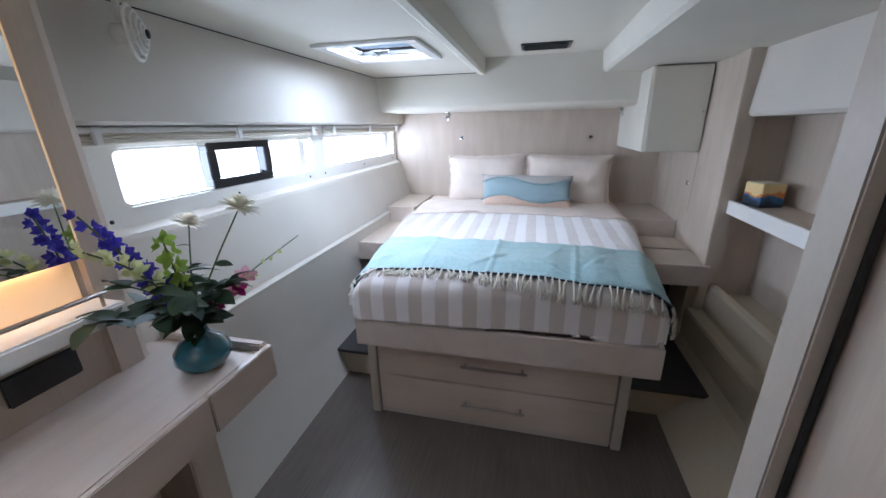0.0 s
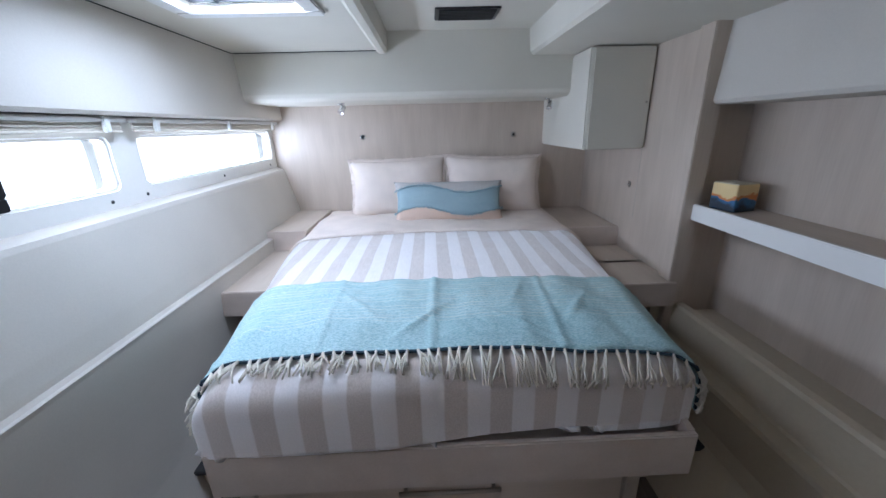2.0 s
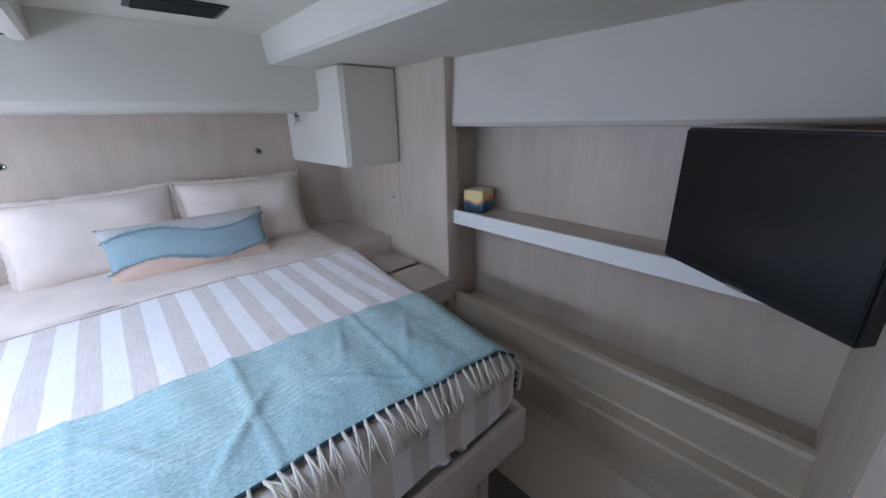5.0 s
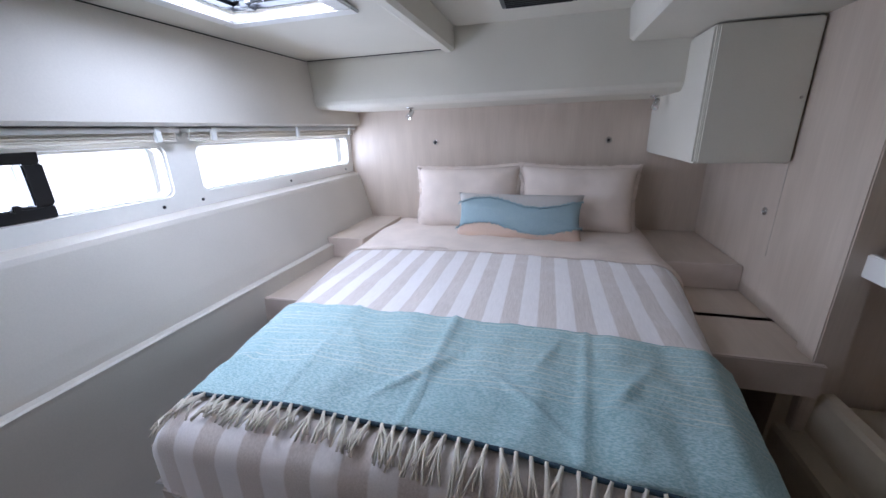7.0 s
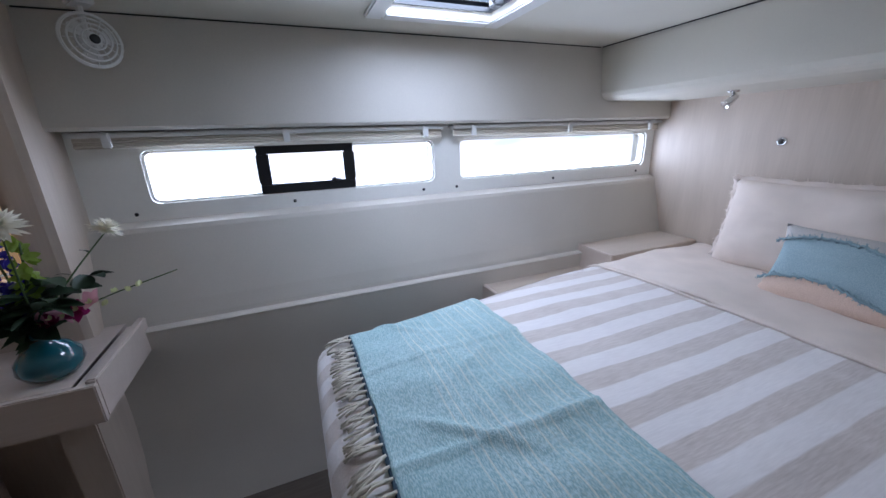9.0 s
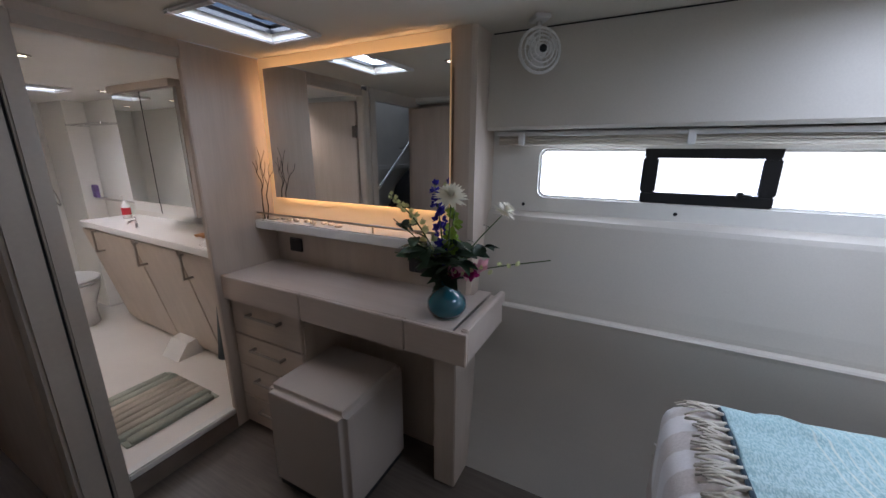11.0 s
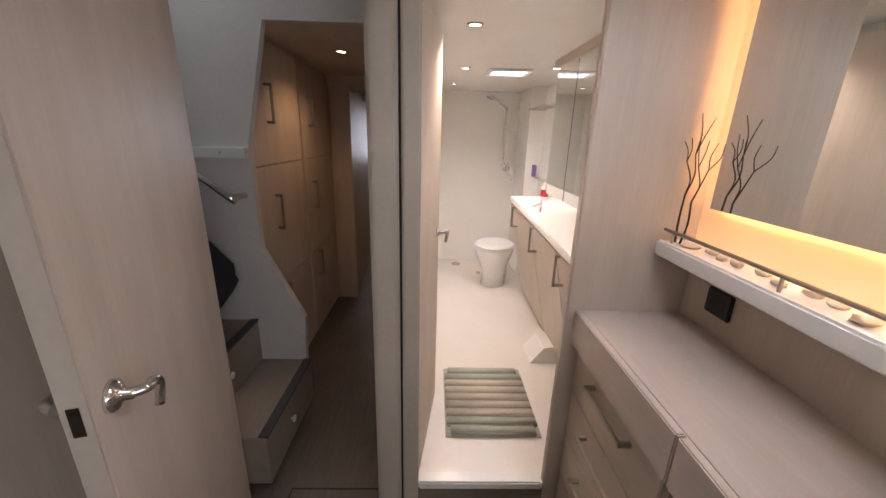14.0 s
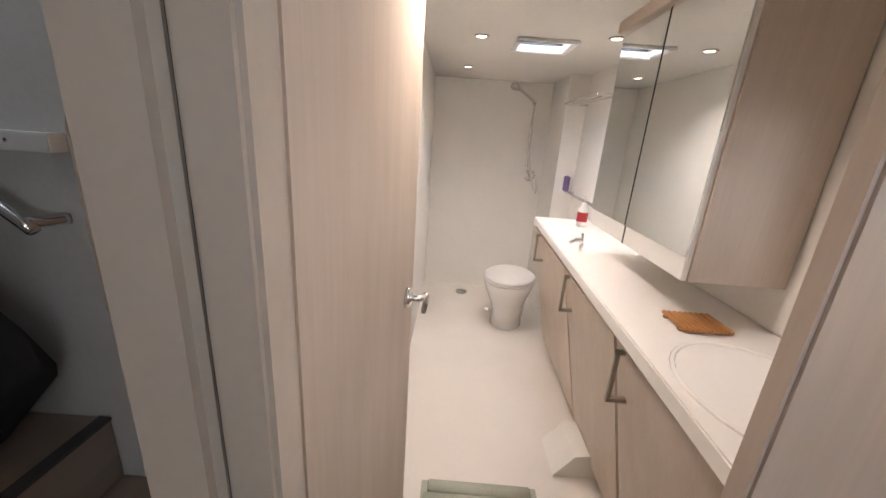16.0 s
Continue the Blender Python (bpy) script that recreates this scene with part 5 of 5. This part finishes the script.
to = thing("toilet", "white ceramic marine toilet with closed lid", "toilet")
def oval(rows, n=32):
    bm = bmesh.new()
    rg = [[bm.verts.new((cx + a * math.cos(2 * math.pi * k / n), b2 * math.sin(2 * math.pi * k / n), z)) for k in range(n)] for a, b2, cx, z in rows]
    for p, q in zip(rg, rg[1:]):
        for k in range(n):
            bm.faces.new((p[k], p[(k + 1) % n], q[(k + 1) % n], q[k]))
    bm.faces.new(rg[0][::-1])
    bm.faces.new(rg[-1])
    return bm
part("bowl", oval([(0.15, 0.12, -0.02, 0), (0.145, 0.11, -0.02, 0.12), (0.165, 0.13, 0, 0.2), (0.20, 0.165, 0.02, 0.30), (0.215, 0.18, 0.02, 0.36), (0.21, 0.175, 0.02, 0.37)]), M_ceramic, to, smooth=True)
part("seat", oval([(0.215, 0.182, 0.02, 0.371), (0.22, 0.187, 0.02, 0.38), (0.215, 0.182, 0.02, 0.39)]), M_plastic, to, smooth=True)
part("lid", oval([(0.215, 0.182, 0.02, 0.393), (0.22, 0.187, 0.02, 0.402), (0.20, 0.17, 0.02, 0.414), (0.12, 0.1, 0.02, 0.419)]), M_plastic, to, smooth=True)
part("pump_base", box(-0.22, -0.08, -0.10, 0.10, 0, 0.28, 0.02, 3), M_ceramic, to, smooth=True)
part("valve", tube([(0.05, -0.12, 0.10), (0.05, -0.15, 0.10)], 0.014, 10), M_chrome, to)
to.matrix_basis = pose(-0.58, -3.02, 0.012, 0, 0, 68)

sw = thing("shower_set", "chrome hand shower on a riser rail with a hose", "shower", (-0.72, -3.72, 1.0))
part("riser", tube([(-0.72, -3.68, 1.15), (-0.72, -3.68, 1.68)], 0.009, 10), M_chrome, sw)
for z in (1.17, 1.66):
    part("bracket", tube([(-0.72, -3.72, z), (-0.72, -3.68, z)], 0.012, 10), M_chrome, sw)
part("hand_shower", join(tube(arc([(-0.72, -3.65, 1.66), (-0.65, -3.60, 1.70), (-0.54, -3.55, 1.755)], 4), 0.011, 10), moved(lathe([(0.012, 0.02), (0.04, 0.005), (0.04, -0.006)], 20), pose(-0.53, -3.54, 1.755, 20, -20))), M_chrome, sw, smooth=True)
part("hose", tube(arc([(-0.72, -3.65, 1.66), (-0.70, -3.63, 1.35), (-0.78, -3.62, 1.0), (-0.82, -3.64, 0.95), (-0.80, -3.66, 1.08), (-0.76, -3.68, 1.12)], 6), 0.006, 8), M_chrome, sw, smooth=True)
part("mixer", join(moved(lathe([(0.05, 0), (0.05, 0.008), (0.025, 0.012), (0.022, 0.05)], 24), pose(-0.76, -3.719, 1.08, 90)), tube([(-0.76, -3.67, 1.08), (-0.76, -3.66, 1.13)], 0.007, 8)), M_chrome, sw, smooth=True)

rk = thing("towel_rack", "chrome towel rack on the bathroom wall", "rack", (-0.93, -3.0, 1.62))
for dx in (0, 0.05, 0.10):
    part("bar", tube([(-0.95 + dx, -3.24, 1.63), (-0.95 + dx, -2.60, 1.63)], 0.007, 8), M_chrome, rk)
for y in (-3.22, -2.62):
    part("arm", tube([(-1.0, y, 1.63), (-0.84, y, 1.63)], 0.008, 8), M_chrome, rk)
gr = thing("grab_rail", "chrome grab rail beside the toilet", "rail", (-0.95, -3.0, 1.02))
part("bar", tube([(-0.95, -3.24, 1.02), (-0.95, -2.5, 1.02)], 0.010, 8), M_chrome, gr)
for y in (-3.2, -2.55):
    part("stand", tube([(-1.0, y, 1.02), (-0.95, y, 1.02)], 0.010, 8), M_chrome, gr)
bo = thing("soap_bottle", "white pump bottle with a red label", "bottle", (-0.86, -2.55, 0.912))
part("body", moved(lathe([(0.026, 0), (0.029, 0.01), (0.029, 0.10), (0.012, 0.125), (0.012, 0.135)], 20), pose(-0.86, -2.55, 0.9125)), M_plastic, bo, smooth=True)
part("label", moved(lathe([(0.0297, 0.03), (0.0297, 0.085)], 20, False), pose(-0.86, -2.55, 0.9125)), plain("red_label", (0.45, 0.02, 0.03), 0.5), bo)
part("pump", join(tube([(-0.86, -2.55, 1.045), (-0.86, -2.55, 1.085), (-0.83, -2.535, 1.085)], 0.005, 8)), M_plastic, bo)
pk = thing("purple_packet", "small purple packet hanging on the shower wall", "packet", (-0.93, -3.20, 1.06))
part("body", box(-0.95, -0.92, -3.235, -3.17, 1.03, 1.14, 0.006), plain("purple_print", (0.25, 0.16, 0.40), 0.5, var=0.3), pk)

mat = thing("bath_mat", "tufted sage and cream bath mat on the bathroom floor", "mat", (-0.30, -1.34, 0.012))
M_mat = plain("sage_tufts", (0.44, 0.46, 0.37), 0.95, var=0.2, scale=260, bumpy=0.8)
M_mat2 = plain("cream_tufts", (0.60, 0.54, 0.43), 0.95, var=0.2, scale=260, bumpy=0.8)
for k in range(9):
    y0 = -1.60 + 0.058 * k
    part("rib", box(-0.525 + (0.02 if k in (0, 8) else 0), -0.075 - (0.02 if k in (0, 8) else 0), y0, y0 + 0.0578, 0.013, 0.036, 0.006, 3), M_mat2 if 2 <= k <= 6 else M_mat, mat, smooth=True)
part("backing", box(-0.53, -0.07, -1.605, -1.073, 0.0125, 0.02, 0.003), M_mat, mat)

tr = thing("towel_ring", "metal towel ring on the cabinet end", "towel ring", (-0.52, -0.95, 0.70))
part("ring", moved(tube([(0.05 * math.cos(2 * math.pi * k / 24), 0, 0.05 * math.sin(2 * math.pi * k / 24)) for k in range(24)], 0.004, 6, closed=True), pose(-0.555, -0.93, 0.66, 0, 0, 75)), M_chrome, tr, smooth=True)
part("boss", moved(lathe([(0.018, 0), (0.018, 0.02)], 14), pose(-0.60, -0.93, 0.71, 0, 90)), M_chrome, tr, smooth=True)
tw = bmesh.new()
g = [[tw.verts.new((-0.545 + 0.018 * math.sin(i * 1.1) * (0.5 + j / 10), -0.93 + (i - 4) * 0.012 * (0.4 + 0.09 * j), 0.62 - 0.032 * j)) for i in range(9)] for j in range(11)]
for j in range(10):
    for i in range(8):
        tw.faces.new((g[j][i], g[j][i + 1], g[j + 1][i + 1], g[j + 1][i]))
towel = single("hand_towel", tw, plain("slate_towel", (0.13, 0.15, 0.155), 0.95, var=0.2, scale=300, bumpy=0.7), "slate grey hand towel hanging from the ring", "towel", True)
sol = towel.modifiers.new("thick", "SOLIDIFY")
sol.thickness = 0.012
ty = thing("bamboo_soap_tray", "small slatted bamboo tray on the counter", "tray", (-0.80, -1.375, 0.912))
M_bamboo = wood("bamboo", (0.55, 0.28, 0.10), (0.34, 0.15, 0.05))
for k in range(9):
    part("slat", box(-0.86 + 0.015 * k, -0.850 + 0.015 * k, -1.43, -1.32, 0.917, 0.927, 0.002), M_bamboo, ty)
for y in (-1.41, -1.34):
    part("runner", box(-0.862, -0.728, y - 0.006, y + 0.006, 0.9122, 0.917), M_bamboo, ty)
dn = thing("floor_drain", "round metal drain in the shower floor", "drain", (-0.25, -3.55, 0.012))
part("ring", moved(lathe([(0.05, 0), (0.05, 0.006), (0.04, 0.008), (0.036, 0.004)], 24), pose(-0.25, -3.55, 0.0125)), M_satin, dn, smooth=True)
bw = tagged(new("window_3"), "small bathroom window in the hull side", "window", kind="structure")
g = part("pane", box(-1.065, -1.06, -1.27, -0.87, 0.99, 1.45), M_glass, bw)
g.visible_shadow = False

# ---- downlights ----
for x, y, z in ((-0.15, -1.40, BZ), (-0.19, -2.40, BZ), (-0.78, -2.30, BZ), (-0.15, -3.2, BZ), (0.51, -1.85, 1.79), (-0.30, 0.10, Z_TOP), (0.55, -4.9, 1.82)):
    dl = thing("downlight", "small recessed warm downlight with a metal rim", "light", (x, y, z), "ceiling downlights")
    part("rim", moved(lathe([(0.036, 0), (0.034, -0.005), (0.026, -0.006), (0.025, -0.001)], 24), pose(x, y, z - 0.0005)), M_satin, dl, smooth=True)
    part("lens", moved(lathe([(0.025, -0.0025), (0.022, -0.004)], 20), pose(x, y, z)), M_bulb, dl)

# ---- passage and stairs ----
for k, (y0, y1) in enumerate(((-2.0, -1.365), (-2.655, -2.01))):
    pc = thing("passage_locker", "tall oak passage locker with square bar handles", "locker", (0.95, (y0 + y1) / 2, 0), "passage lockers")
    part("body", box(0.83, 1.25, y0, y1, 0, 1.79), M_oak, pc)
    for z0, z1, hz in ((0.05, 0.60, 0.50), (0.605, 1.215, 0.98), (1.22, 1.77, 1.50)):
        d = part("door", box(0.812, 0.83, y0 + 0.004, y1 - 0.004, z0, z1, 0.003), M_oak, pc)
        hy = y0 + 0.50 if k else -1.56
        part("handle", join(box(0.775, 0.787, hy - 0.006, hy + 0.006, hz - 0.09, hz + 0.09, 0.002), box(0.775, 0.812, hy - 0.006, hy + 0.006, hz + 0.078, hz + 0.09), box(0.775, 0.812, hy - 0.006, hy + 0.006, hz - 0.09, hz - 0.078)), M_satin, d, "satin square bar handle")
hr = thing("stair_handrail", "polished metal handrail slanting along the stair wall", "handrail", (1.2, -1.25, 1.2))
part("rail", tube(arc([(0.84, -1.318, 1.10), (0.87, -1.25, 1.105), (0.93, -1.242, 1.15), (1.80, -1.242, 1.83)], 6), 0.014, 12), M_chrome, hr, smooth=True)
part("bracket", tube([(1.35, -1.32, 1.47), (1.35, -1.242, 1.478)], 0.009, 8), M_chrome, hr)
bg = thing("dark_bag", "dark fabric bag slumped on the steps with a turquoise edge", "bag", (1.3, -1.2, 0.71))
bm = bmesh.new()
bmesh.ops.create_icosphere(bm, subdivisions=3, radius=1.0)
for v in bm.verts:
    v.co *= 1 + 0.2 * noise.noise(v.co * 1.7)
    v.co.x = max(v.co.x, -0.75)
    v.co.z = max(v.co.z, -0.7)
part("body", moved(bm, pose(1.38, -1.15, 0.88, 0, -36, 0) @ Matrix.Diagonal((0.66, 0.15, 0.36, 1))), plain("black_canvas", (0.015, 0.016, 0.018), 0.9, var=0.2), bg, smooth=True)
part("edge", box(1.05, 1.20, -1.06, -1.03, 0.72, 0.735, 0.004), plain("turquoise_band", (0.02, 0.30, 0.36), 0.7), bg, "turquoise band")

for x, y in ((0.36, -2.60), (0.36, -2.38)):
    fl = thing("floor_ring_pull", "small metal lifting ring in the floor", "ring pull", (x, y, 0), "floor lifting rings")
    part("plate", moved(lathe([(0.022, 0), (0.022, 0.003), (0.012, 0.004)], 18), pose(x, y, 0.0005)), M_chrome, fl, smooth=True)
fh = thing("floor_hatch", "flush floor hatch outlined by a thin dark joint", "hatch", (0.30, -0.5, 0))
for a in (box(0.055, 0.061, -0.825, -0.25, 0.0005, 0.002), box(0.55, 0.556, -0.825, -0.25, 0.0005, 0.002), box(0.061, 0.55, -0.825, -0.819, 0.0005, 0.002), box(0.061, 0.55, -0.256, -0.25, 0.0005, 0.002)):
    part("joint", a, M_seal, fh)

# ---- far cabin ----
bk = thing("far_bunk", "raised bunk with pale oak front and grey bedding", "bed", (0.7, -5.6, 0))
part("base", box(0.0, 1.30, -6.2, -5.15, 0, 0.84), M_oak_x, bk)
part("edge", box(-0.0, 1.30, -5.17, -5.13, 0.80, 0.93, 0.006), M_desk, bk)
part("mattress", box(0.02, 1.29, -6.2, -5.18, 0.842, 0.98, 0.04, 3), M_bluegrey, bk, smooth=True)
part("step", box(0.42, 1.0, -5.13, -4.9, 0.30, 0.33, 0.003), M_dark, bk, "dark step edge")
ort = thing("orange_blanket", "folded orange throw hanging over the far bunk", "blanket", (0.55, -5.3, 0.98))
part("fold", join(box(0.36, 0.74, -5.75, -5.13, 0.982, 1.008, 0.01, 3), box(0.36, 0.74, -5.128, -5.105, 0.80, 1.006, 0.008, 3)), M_orange, ort, smooth=True)
fd = thing("far_cabin_door", "open white-edged cabin door at the end of the passage", "door")
part("leaf", box(0, 0.74, -0.016, 0.016, 0.06, 1.67, 0.003), M_oak, fd)
part("edge_band", box(0.7402, 0.745, -0.016, 0.016, 0.061, 1.669), M_plastic, fd, "white door edge")
lever(fd, (0.68, -0.016, 0.95), (0, -1, 0), (-1, 0, 0))
fd.matrix_basis = pose(0.69, -2.75, 0, 0, 0, -90)
cw = tagged(new("window_4"), "bright narrow window in the far cabin", "window", kind="structure")
part("pane", box(0.05, 0.28, -6.219, -6.21, 0.55, 1.65), glow("daylit_pane", (0.92, 1.0, 0.95), 1.1), cw, "daylit glazed panel")
part("window_frame", join(box(0.02, 0.05, -6.219, -6.20, 0.5, 1.7), box(0.28, 0.31, -6.219, -6.20, 0.5, 1.7), box(0.05, 0.28, -6.219, -6.20, 1.65, 1.7), box(0.05, 0.28, -6.219, -6.20, 0.5, 0.55)), M_plastic, cw)
